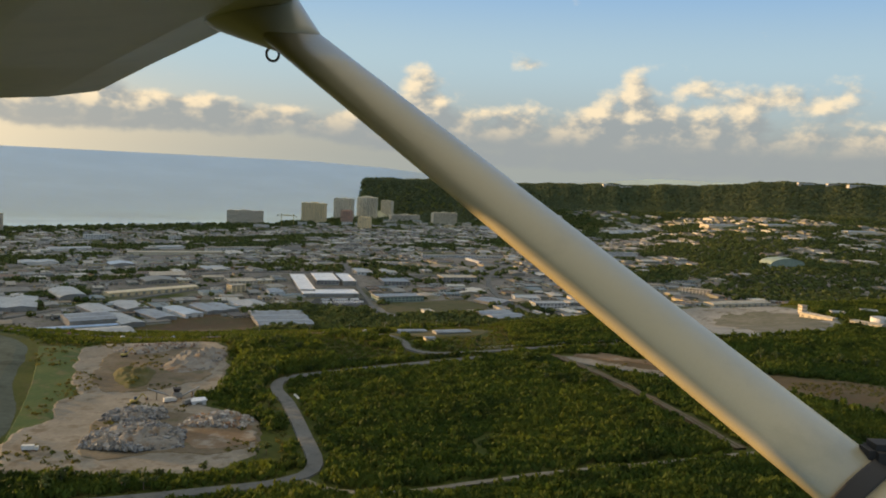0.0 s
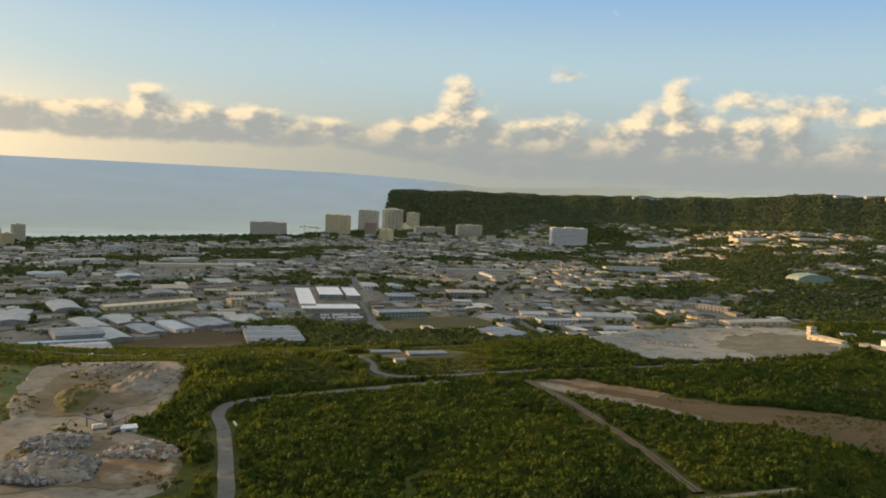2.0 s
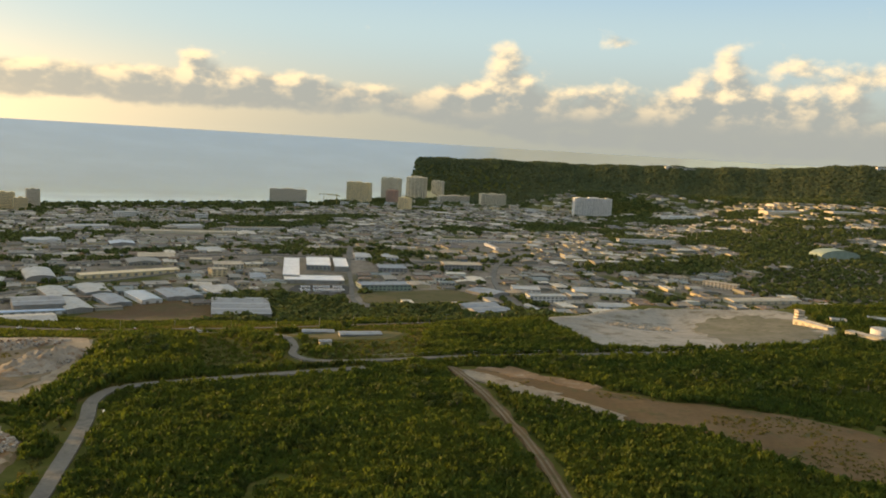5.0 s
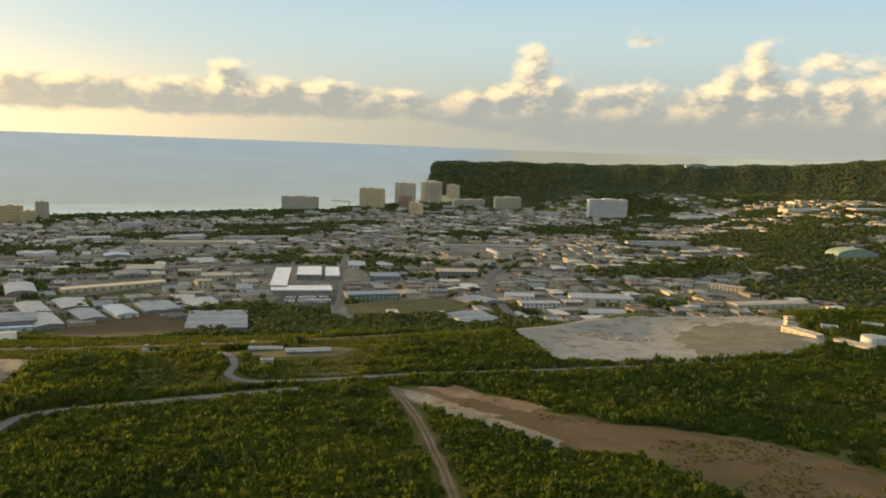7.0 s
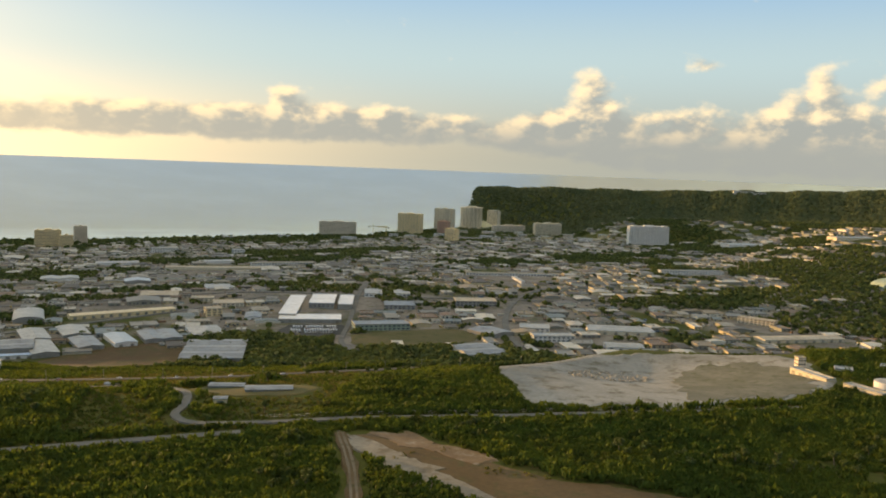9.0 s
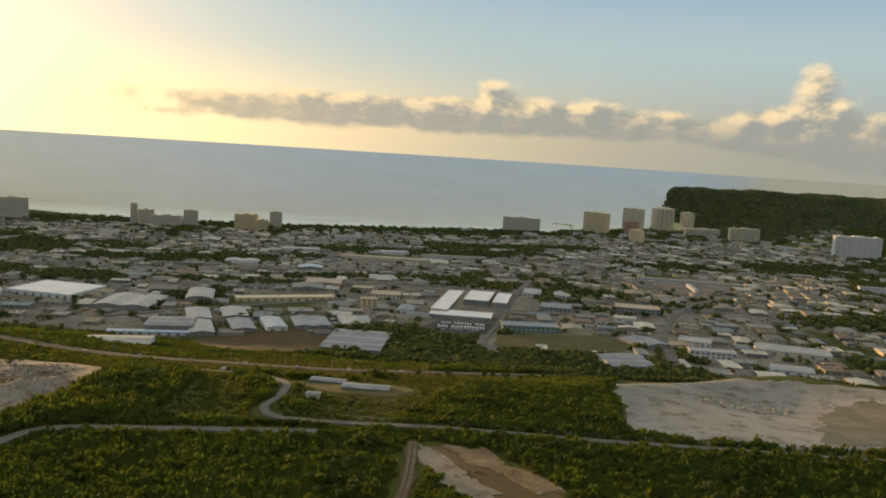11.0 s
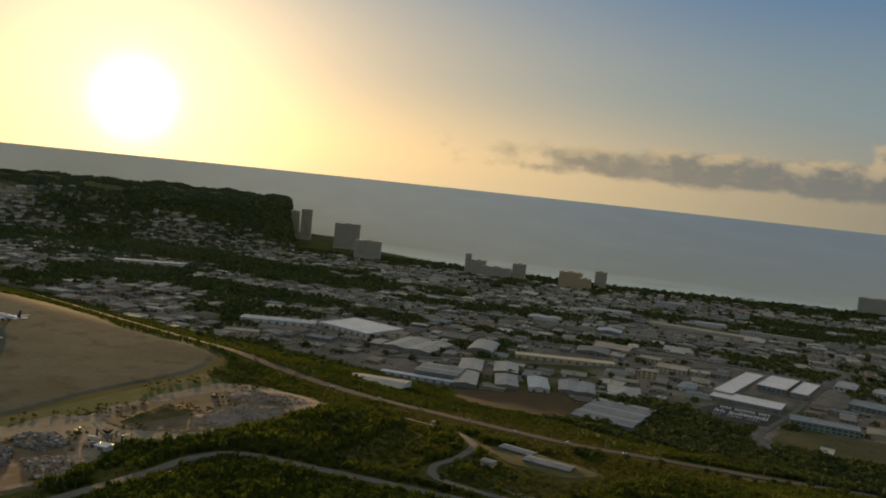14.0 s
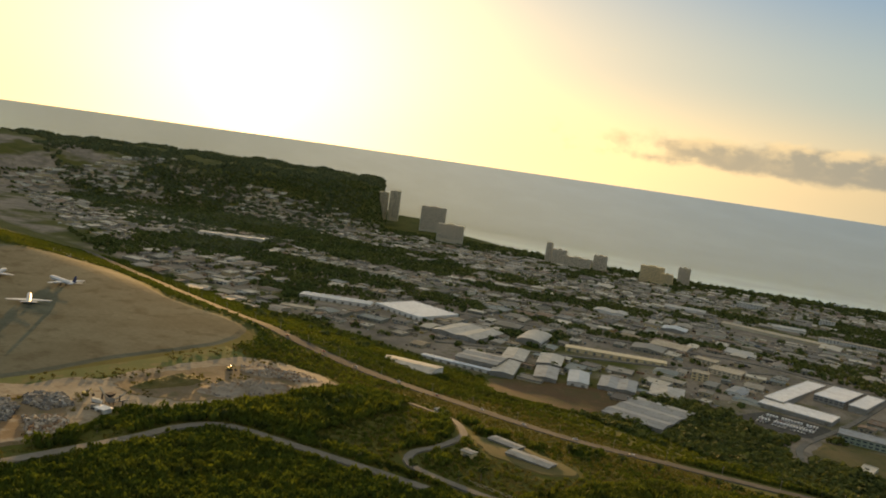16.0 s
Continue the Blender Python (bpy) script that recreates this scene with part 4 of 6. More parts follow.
def crane(x, y, h, jib, rot):
    b = base_of("tower_crane", x, y, rot, "yellow lattice tower crane over a building site", "crane", spread=4.0)
    bm = bmesh.new()
    for sx in (-1, 1):
        for sy in (-1, 1):
            bm_box(bm, sx - 0.25, sy - 0.25, -5, sx + 0.25, sy + 0.25, h)
    for i in range(int(h / 4)):
        bm_box(bm, -1.2, -1.2, i * 4, 1.2, -0.9, i * 4 + 0.5)
        bm_box(bm, -1.2, 0.9, i * 4, 1.2, 1.2, i * 4 + 0.5)
    part("mast", bm, METAL, b)
    bm = bmesh.new()
    bm_box(bm, -jib * 0.35, -0.8, h, jib, 0.8, h + 1.6)
    part("jib", bm, METAL, b)
    bm = bmesh.new()
    bm_box(bm, -jib * 0.35, -1.5, h - 3, -jib * 0.27, 1.5, h - 0.02)
    part("counterweight", bm, GREY_WALL, b)
    bm = bmesh.new()
    bm_box(bm, -1, -1, h + 1.62, 1, 1, h + 7)
    part("mast_head", bm, METAL, b)


building("long_warehouse", 1010, 3060, 170, 50, 9, 20, "flat", CREAM, PALE_ROOF, "long pale roofed warehouse on the far rise")
building("long_warehouse", 1190, 3030, 130, 45, 9, 20, "flat", CREAM, PALE_ROOF, "long pale roofed warehouse on the far rise")
building("shopping_hall", 690, 3080, 150, 60, 10, 20, "flat", WHITE, PALE_ROOF, "wide white shopping hall among trees")
building("shopping_hall", 1420, 2900, 150, 50, 9, 15, "flat", CREAM, PALE_ROOF, "wide cream shopping hall among trees")
for bx, by, bw in ((838, 4270, 90), (905, 4255, 60), (1700, 4020, 110), (1805, 3980, 80), (1880, 3900, 120)):
    building("ridge_block", bx, by, bw, 18, 12, 14, "flat", WHITE, PALE_ROOF, "long white block among the woods on the ridge", storeys=2)
brng = random.Random(44)
for bx, by in BAY_BLOCKS:
    bw, bd, bh = brng.uniform(26, 58), brng.uniform(18, 30), brng.uniform(9, 20)
    storeys = max(2, int(bh / 4.2))
    building("bay_block", bx, by, bw, bd, bh, 20 + brng.uniform(-45, 12), "flat", brng.choice((WHITE, CREAM, TAN_WALL, GOLD_WALL, WHITE)), PALE_ROOF, f"pale {('two', 'three', 'four')[min(storeys, 4) - 2]} storey block near the bay hotels", storeys=min(storeys, 4), group="blocks near the bay hotels")
crane(-600, 3290, 42, 50, 15)
crane(-560, 3330, 36, 40, 160)

# ---- the smaller buildings of the flats ----
rng = np.random.default_rng(7)
taken = [(o.location.x, o.location.y, 0.5 * max(c.dimensions.x for c in o.children if c.type == "MESH")) for o in scene.objects if o.type == "EMPTY" and o.parent is None]

taken += [(-148, 1358, 58), (-200, 1520, 70), (20, 1375, 60)]
for o in scene.objects:
    if o.name.startswith(("side_street", "highway")):
        taken += [(v.co.x, v.co.y, 9.0) for v in list(o.data.vertices)[2::10]]

KEPT, COUNT = np.zeros((4, 3)), [0]


def clear_of(x, y, r):
    k = len(taken)
    if k > len(KEPT) // 2:
        KEPT.resize((k * 4, 3), refcheck=False)
        COUNT[0] = 0
    if COUNT[0] < k:
        KEPT[COUNT[0]:k] = taken[COUNT[0]:k]
        COUNT[0] = k
    a = KEPT[:k]
    return bool(np.all((x - a[:, 0]) ** 2 + (y - a[:, 1]) ** 2 > (r + a[:, 2] * 0.95) ** 2))


GREENS = [(10, 1225, 150, 70), (-185, 1268, 85, 46), (-20, 1360, 110, 60), (-640, 1455, 130, 26), (-860, 1330, 90, 60), (-520, 1620, 150, 26), (-760, 2150, 170, 70), (-500, 2560, 260, 90),
          (420, 1800, 200, 50), (650, 2000, 220, 60), (330, 2500, 140, 60), (-1100, 1250, 170, 90), (-1000, 1600, 130, 50), (800, 1700, 200, 60), (900, 2500, 240, 80), (-1400, 1500, 240, 110), (-1900, 1400, 400, 160)]


def wooded(x, y):
    """0 to 1: how much the place is trees rather than lots."""
    g = 0.0
    for cx, cy, ra, rb in GREENS:
        dx, dy = x - cx, y - cy
        c, s = math.cos(radians(25)), math.sin(radians(25))
        e = ((dx * c + dy * s) / ra) ** 2 + ((-dx * s + dy * c) / rb) ** 2
        g = max(g, 1.6 - e)
    n = noise.noise(Vector((x * 0.0032, y * 0.0032, 5.0))) + 0.5 * noise.noise(Vector((x * 0.011, y * 0.011, 8.0)))
    far = 0.38 if x > 350 else 0.12 if x < -1000 else 0.0
    return g + n + far


fill = []
c30, s30 = math.cos(radians(30)), math.sin(radians(30))
for bi in range(-40, 60):
    for bj in range(0, 84):
        gx, gy = bi * 62.0, bj * 48.0 + 700
        ox, oy = gx * c30 - gy * s30 + 700, gx * s30 + gy * c30 + 60
        for k in range(4):
            x, y = ox + rng.uniform(-24, 24), oy + rng.uniform(-18, 18)
            w, d, h = rng.uniform(12, 34) * (1 if k < 3 else 0.7), rng.uniform(15, 40) * (1 if k < 3 else 0.7), rng.uniform(3.6, 7.0)
            if rng.random() < 0.10:
                w, d, h = w * 1.7, d * 1.5, h * 1.2
            u, wc = y - 0.33 * x, (y - 0.75 * x) / 1.25
            if u < (1240 if x > -700 else 1080) or wc > 2880 or y > 3900 or (x > 0 and math.hypot(x, y) > 3350 + 480 * rng.random()) or x > 2600 or x < -3300 or wooded(x, y) > 0.35 or gz(x, y) < 4:
                continue
            if y < 830 or not clear_of(x, y, max(w, d) * 0.44):
                continue
            taken.append((x, y, 0.40 * max(w, d)))
            turn = 30 + (90 if rng.random() < 0.25 else 0) + rng.normal(0, 4) - (10 if x > -250 else 0)
            fill.append((math.hypot(x - 200, y - 170), x, y, w, d, h, turn, rng.random()))
fill.sort()
KINDS = ("flat", "gable_x", "hip", "gable")


def small_label(kind, w, h):
    size = "small" if w < 18 else "middle sized" if w < 30 else "large"
    form = {"flat": "flat roofed concrete building", "gable_x": "pitched roof shed", "hip": "hip roofed house", "gable": "gable fronted shed"}[kind]
    return f"{size} weathered {form} among the industrial lots"


ROOF_UNIT = box_mesh("roof_unit", -1.0, -1.0, 0, 1.0, 1.0, 1.3, GREY_WALL)
for dist, x, y, w, d, h, turn, pick in fill[:300]:
    kind = KINDS[0 if pick < 0.5 else 1 if pick < 0.75 else 2 if pick < 0.85 else 3]
    b = building("lot_building", x, y, w, d, h, turn, kind, WALLS, ROOFS, small_label(kind, w, h), group="buildings of the industrial lots")
    n = max(2, int(w / 6))
    for i in range(n):
        shared("window", WINDOW, b, pose(-w / 2 + w * (i + rng.uniform(0.3, 0.7)) / n, -d / 2, h * 0.22) @ Matrix.Diagonal((w / n * rng.uniform(0.25, 0.6), 1, h * rng.uniform(0.2, 0.36), 1)))

    for i in range(rng.integers(0, 4)):
        shared("roof_unit", ROOF_UNIT, b, pose(rng.uniform(-0.32, 0.32) * w, rng.uniform(-0.1, 0.1) * d, h * 0.7 + (0.4 if kind == "flat" else 0.5)) @ Matrix.Diagonal((rng.uniform(0.7, 1.6), rng.uniform(0.7, 1.6), rng.uniform(0.7, 1.3), 1)))


def joined_buildings(name, items, label):
    co, faces, index = [], [], []
    for dist, x, y, w, d, h, turn, pick in items:
        z, h = gz(x, y), h * 0.75
        m = pose(x, y, z, 0, 0, turn)
        n = len(co)
        a, b = w / 2, d / 2
        for p in ((-a, -b, -5), (a, -b, -5), (a, b, -5), (-a, b, -5), (-a, -b, h), (a, -b, h), (a, b, h), (-a, b, h)):
            co.append(m @ Vector(p))
        for f in ((0, 1, 5, 4), (1, 2, 6, 5), (2, 3, 7, 6), (3, 0, 4, 7)):
            faces.append([n + i for i in f])
            index.append(0)
        n, o = len(co), 0.4
        rise = 1.0 if pick < 0.5 else d * 0.07
        inset = 0.0 if 0.5 <= pick < 0.8 else min(a, b) * 0.5
        if pick < 0.5:
            for p in ((-a, -b, h + 0.02), (a, -b, h + 0.02), (a, b, h + 0.02), (-a, b, h + 0.02), (-a, -b, h + 0.8), (a, -b, h + 0.8), (a, b, h + 0.8), (-a, b, h + 0.8),
                      (-a + 0.6, -b + 0.6, h + 0.3), (a - 0.6, -b + 0.6, h + 0.3), (a - 0.6, b - 0.6, h + 0.3), (-a + 0.6, b - 0.6, h + 0.3)):
                co.append(m @ Vector(p))
            for f in ((0, 1, 5, 4), (1, 2, 6, 5), (2, 3, 7, 6), (3, 0, 4, 7), (4, 5, 9, 8), (5, 6, 10, 9), (6, 7, 11, 10), (7, 4, 8, 11), (8, 9, 10, 11)):
                faces.append([n + i for i in f])
                index.append(1)
        else:
            for p in ((-a - o, -b - o, h + 0.02), (a + o, -b - o, h + 0.02), (a + o, b + o, h + 0.02), (-a - o, b + o, h + 0.02), (-a - o + inset, 0, h + rise), (a + o - inset, 0, h + rise)):
                co.append(m @ Vector(p))
            for f in ((0, 1, 5, 4), (1, 2, 5), (2, 3, 4, 5), (3, 0, 4), (3, 2, 1, 0)):
                faces.append([n + i for i in f])
                index.append(1)
    return tagged(mesh_object(name, co, faces, [WALLS_FAR, ROOFS_FAR], index=index), label, "buildings", kind="stuff")


joined_buildings("distant_buildings", fill[300:], "crowded low pale buildings of the town beyond")


# cooling units, vents and tanks on the further roofs
co, faces = [], []
urng = np.random.default_rng(19)
for dist, x, y, w, d, h, turn, pick in fill[300:1900]:
    for i in range(urng.integers(0, 4)):
        m = pose(x, y, gz(x, y), 0, 0, turn) @ pose(urng.uniform(-0.35, 0.35) * w, urng.uniform(-0.3, 0.3) * d, h * 0.75 + 0.3, 0, 0, urng.uniform(0, 90))
        a, b, c = urng.uniform(0.8, 2.2), urng.uniform(0.8, 2.0), urng.uniform(1.0, 2.2)
        n = len(co)
        co += [m @ Vector((sx * a, sy * b, sz * c)) for sz in (0, 1) for sx, sy in ((-1, -1), (1, -1), (1, 1), (-1, 1))]
        faces += [[n + k for k in f] for f in ((4, 5, 6, 7), (0, 1, 5, 4), (1, 2, 6, 5), (2, 3, 7, 6), (3, 0, 4, 7))]
tagged(mesh_object("rooftop_units", co, faces, WALLS_FAR), "small pale cooling units and tanks on distant roofs", "roof units", kind="stuff")

# ---- containers, crates, tanks and sheet roofs standing about on the lots ----
CLUTTER = palette("lot_clutter", [(0.40, 0.38, 0.33), (0.16, 0.14, 0.11), (0.10, 0.10, 0.09), (0.55, 0.54, 0.50), (0.22, 0.13, 0.08), (0.12, 0.16, 0.20), (0.26, 0.24, 0.18), (0.07, 0.07, 0.065), (0.30, 0.22, 0.08)], 0.75, 0.2, island=True)
co, faces = [], []
near_fill = [(f[1], f[2], max(f[3], f[4]) * 0.5) for f in fill if f[0] < 2300]
crng = np.random.default_rng(77)
while len(co) < 8 * 5200:
    fx, fy, fr = near_fill[crng.integers(len(near_fill))]
    ang, rr = crng.uniform(0, math.tau), fr * crng.uniform(0.9, 2.0)
    x, y = fx + math.cos(ang) * rr, fy + math.sin(ang) * rr
    if not clear_of(x, y, 0.5) or y - 0.33 * x < 1225 or wooded(x, y) > 0.4:
        continue
    turn = 30 + crng.choice((0, 90)) + crng.normal(0, 8)
    w, d, h = ((2.5, 6.5, 2.6), (2.5, 12.0, 2.6), (1.9, 4.4, 1.5), (4.0, 5.0, 2.4), (1.5, 2.2, 1.2))[crng.choice(5, p=(0.2, 0.12, 0.42, 0.12, 0.14))]
    m = pose(x, y, gz(x, y), 0, 0, turn)
    n = len(co)
    for sz in (0, 1):
        k = 1.0 if sz == 0 else 0.94
        for sx, sy in ((-1, -1), (1, -1), (1, 1), (-1, 1)):
            co.append(m @ Vector((sx * w / 2 * k, sy * d / 2 * k, h * sz + 0.3)))
    faces += [[n + i for i in f] for f in ((4, 5, 6, 7), (0, 1, 5, 4), (1, 2, 6, 5), (2, 3, 7, 6), (3, 0, 4, 7))]
tagged(mesh_object("lot_clutter", co, faces, CLUTTER), "containers, crates and parked vehicles scattered over the lots", "clutter", kind="stuff")

# ---- plants ----


def foliage(name, spots, mat, label, cards, seed, kind="stuff", card=0.62, upright=0.0, slim=1.0):
    """Many bushes or crowns in one mesh. spots: rows of x, y, z of the foot, radius, height. Each crown is a shell of small bent leaf sprays."""
    g = np.random.default_rng(seed)
    spots = np.asarray(spots, float)
    n = len(spots)
    v = g.normal(size=(n, cards, 3))
    v[..., 2] = np.abs(v[..., 2]) * 0.9 - 0.15
    v /= np.linalg.norm(v, axis=-1, keepdims=True)
    rad = spots[:, None, 3:4] * (0.55 + 0.5 * g.random((n, cards, 1)))
    c = v * rad
    c[..., 2] = c[..., 2] / spots[:, None, 3] * spots[:, None, 4] * 0.55 + spots[:, None, 4] * 0.45
    c += spots[:, None, :3]
    up = v + g.normal(size=v.shape) * 0.3
    up /= np.linalg.norm(up, axis=-1, keepdims=True)
    t1 = np.cross(up, g.normal(size=v.shape))
    t1 = t1 / np.linalg.norm(t1, axis=-1, keepdims=True) * (1 - upright) + np.array((0, 0, 1.0)) * upright
    t1 /= np.linalg.norm(t1, axis=-1, keepdims=True)
    t2 = np.cross(up, t1)
    s = spots[:, None, 3:4] * card * (0.6 + 0.7 * g.random((n, cards, 1)))
    a, b = t1 * s, t2 * s * slim * (0.5 + 0.5 * g.random((n, cards, 1)))
    dip = up * s * 0.28
    quad = np.stack([c - a - dip, c - b * 0.9 + a * 0.1, c + a - dip, c + b], 2).reshape(-1, 3)
    k = len(quad) // 4
    f = np.arange(k * 4).reshape(k, 4)
    tri = np.concatenate([f[:, [0, 1, 3]], f[:, [1, 2, 3]]])
    me = bpy.data.meshes.new(name)
    me.vertices.add(len(quad))
    me.vertices.foreach_set("co", quad.ravel())
    me.loops.add(tri.size)
    me.loops.foreach_set("vertex_index", tri.ravel())
    me.polygons.add(len(tri))
    me.polygons.foreach_set("loop_start", np.arange(len(tri)) * 3)
    me.materials.append(mat)
    me.update(calc_edges=True)
    ob = new(name, me)
    return tagged(ob, label, "plants", kind=kind) if kind else ob


def inside(x, y, poly):
    """Which points lie inside a closed outline."""
    res = np.zeros(len(x), bool)
    px, py = [p[0] for p in poly], [p[1] for p in poly]
    j = len(poly) - 1
    for i in range(len(poly)):
        hit = ((py[i] > y) != (py[j] > y)) & (x < (px[j] - px[i]) * (y - py[i]) / (py[j] - py[i] + 1e-9) + px[i])
        res ^= hit
        j = i
    return res


def near_line(x, y, pts, gap):
    res = np.zeros(len(x), bool)
    for (ax, ay), (bx, by) in zip(pts[:-1], pts[1:]):
        dx, dy = bx - ax, by - ay
        t = np.clip(((x - ax) * dx + (y - ay) * dy) / (dx * dx + dy * dy), 0, 1)
        res |= np.hypot(x - ax - t * dx, y - ay - t * dy) < gap
    return res


def field_noise(x, y, scale, z):
    return np.array([noise.noise(Vector((a * scale, b * scale, z))) for a, b in zip(x, y)])


BARE = [o for o in scene.objects if o.get("kind") == "structure" and o.name.split(".")[0] in ("apron", "grass_verge", "dirt_yard", "dug_floor", "bare_earth", "coral_clearing", "gravel_pad", "brown_field", "open_field", "truck_yard", "road_near", "service_road", "highway", "dirt_path", "dirt_track", "side_street")]
cell = 4.0
bare_cells = set()
for o in BARE:
    co = np.empty(len(o.data.vertices) * 3)
    o.data.vertices.foreach_get("co", co)
    co = co.reshape(-1, 3)
    polys = [p.vertices[:] for p in o.data.polygons]
    for p in polys:
        q = co[list(p)]
        (x0, y0), (x1, y1) = q[:, :2].min(0), q[:, :2].max(0)
        nx, ny = int((x1 - x0) / cell) + 2, int((y1 - y0) / cell) + 2
        c = q.mean(0)
        for i in range(nx):
            for j in range(ny):
                x, y = x0 + (x1 - x0) * i / (nx - 1), y0 + (y1 - y0) * j / (ny - 1)
                bare_cells.add((int(x // cell), int(y // cell)))


def open_ground(x, y):
    return np.array([(int(a // cell), int(b // cell)) not in bare_cells for a, b in zip(x, y)])


def scatter(x0, x1, y0, y1, step, seed):
    g = np.random.default_rng(seed)
    x, y = np.meshgrid(np.arange(x0, x1, step), np.arange(y0, y1, step))
    x, y = x.ravel() + g.uniform(-step, step, x.size) * 0.55, y.ravel() + g.uniform(-step, step, x.size) * 0.55
    return x, y, g


# thick scrub on the plateau and its slope
TALL = [(-145, 572), (-114, 560), (-100, 470), (-94, 440), (-86, 450), (-97, 540), (-114, 600), (-112, 640), (-70, 665), (-110, 760), (-160, 800), (-190, 772), (-152, 680)]
x, y, g = scatter(-420, 760, 330, 1200, 3.3, 11)
u = y - 0.33 * x
keep = (u < 1195) & (u > 300) & open_ground(x, y) & ~((x < -230) & (y < 780) & (y > 440))
keep &= ~((x < -225) & (u < 1000))
keep &= ~inside(x, y, [(135, 990), (233, 1012), (300, 1028), (440, 1030), (460, 1190), (120, 1190)])
x, y = x[keep], y[keep]
fn = field_noise(x, y, 0.012, 1.0) + 0.6 * field_noise(x, y, 0.05, 4.0)
edge = near_line(x, y, [(-85, 425), (-85, 480), (-105, 545)], 9.0)
u = y - 0.33 * x
sparse = (u > 690) & (u < 1010) & (x < 70) & ~inside(x, y, TALL)
sparse &= fn < 0.30 + 0.25 * g.random(len(x))
highway_gap = near_line(x, y, [(-800, 760), (-530, 770), (-416, 790), (-331, 822), (-227, 870), (-85, 915), (-20, 985), (40, 1070), (100, 1180)], 31.0)
highway_gap |= (u > 860) & (x < -40) & (g.random(len(x)) < 0.72) & ~inside(x, y, TALL)
highway_gap |= near_line(x, y, [(-331, 800), (-227, 850), (-85, 890), (-10, 960), (50, 1050)], 30.0) & (g.random(len(x)) < 0.85)
keep = (fn > -0.75) & ~highway_gap & ~(sparse & (g.random(len(x)) < 0.78)) & ~((fn < -0.1) & edge)
x, y, fn, sparse = x[keep], y[keep], fn[keep], sparse[keep]
height = np.clip(3.0 + 2.6 * (fn + 0.25) + g.normal(0, 0.45, len(x)) + (g.random(len(x)) < 0.06) * 2.2, 1.2, 7.5)
height = np.where(inside(x, y, TALL), height + 3.0, height)
low = (y - 0.33 * x > 860) & (x < -40)
height = np.where(sparse | low, height * 0.36, height)
z = ground_z(x, y)
foliage("scrub", np.stack([x, y, z, 1.7 + 0.20 * height + g.random(len(x)) * 0.5, height], -1), LEAF, "dense sunlit green tropical scrub on the plateau", 18, 21, card=0.62, upright=0.62, slim=0.6)

# trees of the flats, the shore and the ridges
x, y, g = scatter(-2700, 2700, 800, 3700, 14.0, 12)
wd = np.array([wooded(a, b) for a, b in zip(x, y)])
wc = (y - 0.75 * x) / 1.25
shore = np.interp(x, SHORE_X, SHORE_Y) - y
uu = y - 0.33 * x
keep = ((uu > 1195) | ((x < -430) & (uu > 960) & (y > 800))) & (ground_z(x, y) > 3) & open_ground(x, y) & (shore > 12)
belt = ((wc > 2730) | (shore < 170)) & (g.random(len(x)) < 0.85)
keep &= (wd > 0.30) | belt | (g.random(len(x)) < 0.09)
keep &= (np.hypot(x + 203, y - 1530) > 115) & (np.hypot(x + 148, y - 1360) > 62)
tk = np.array(taken)
ok = np.array([np.all((a - tk[:, 0]) ** 2 + (b - tk[:, 1]) ** 2 > (tk[:, 2] * 0.9 + 2) ** 2) if k else False for a, b, k in zip(x, y, keep)])
x, y = x[ok], y[ok]
height = g.uniform(4, 8.5, len(x)) * np.where(shore[ok] < 190, 1.75, 1.0)
foliage("town_trees", np.stack([x, y, ground_z(x, y), height * 0.62 + 1.2, height], -1), LEAF_TREE, "dark green trees among the lots and along the shore", 16, 22)
extra = g.random(len(x)) < 0.45
foliage("town_trees", np.stack([x[extra] + 7, y[extra] + 6, ground_z(x[extra] + 7, y[extra] + 6), height[extra] * 0.45 + 1.0, height[extra] * 0.7], -1), LEAF_TREE, "lower dark green trees and hedges among the lots", 12, 24)



def wd_far(x, y):
    return np.sin(x * 0.011 + y * 0.004) + np.sin(y * 0.013 - x * 0.003) + 0.6


x, y, g = scatter(-4700, 3200, 1000, 4800, 17.0, 13)
dist = np.hypot(x, y)
a = np.degrees(np.arctan2(-x, y))
zz = ground_z(x, y)
keep = (dist < 4650) & (zz > 8) & (((a < 6) & (dist > 3650 + 260 * g.random(len(x))) & (dist < 4500)) | ((a > 50) & (dist > 1700) & (g.random(len(x)) < 0.55) & (wd_far(x, y) > -0.1)))
x, y, zz = x[keep], y[keep], zz[keep]
height = g.uniform(6, 10, len(x))
# these crowns take the leaf colour that has haze mixed in
foliage("far_woods", np.stack([x, y, zz, height * 0.6 + 4.5, height * 0.6], -1), LEAF_HAZED, "wooded ridges and headland, distance haze put into leaf colour", 11, 23, card=0.75)


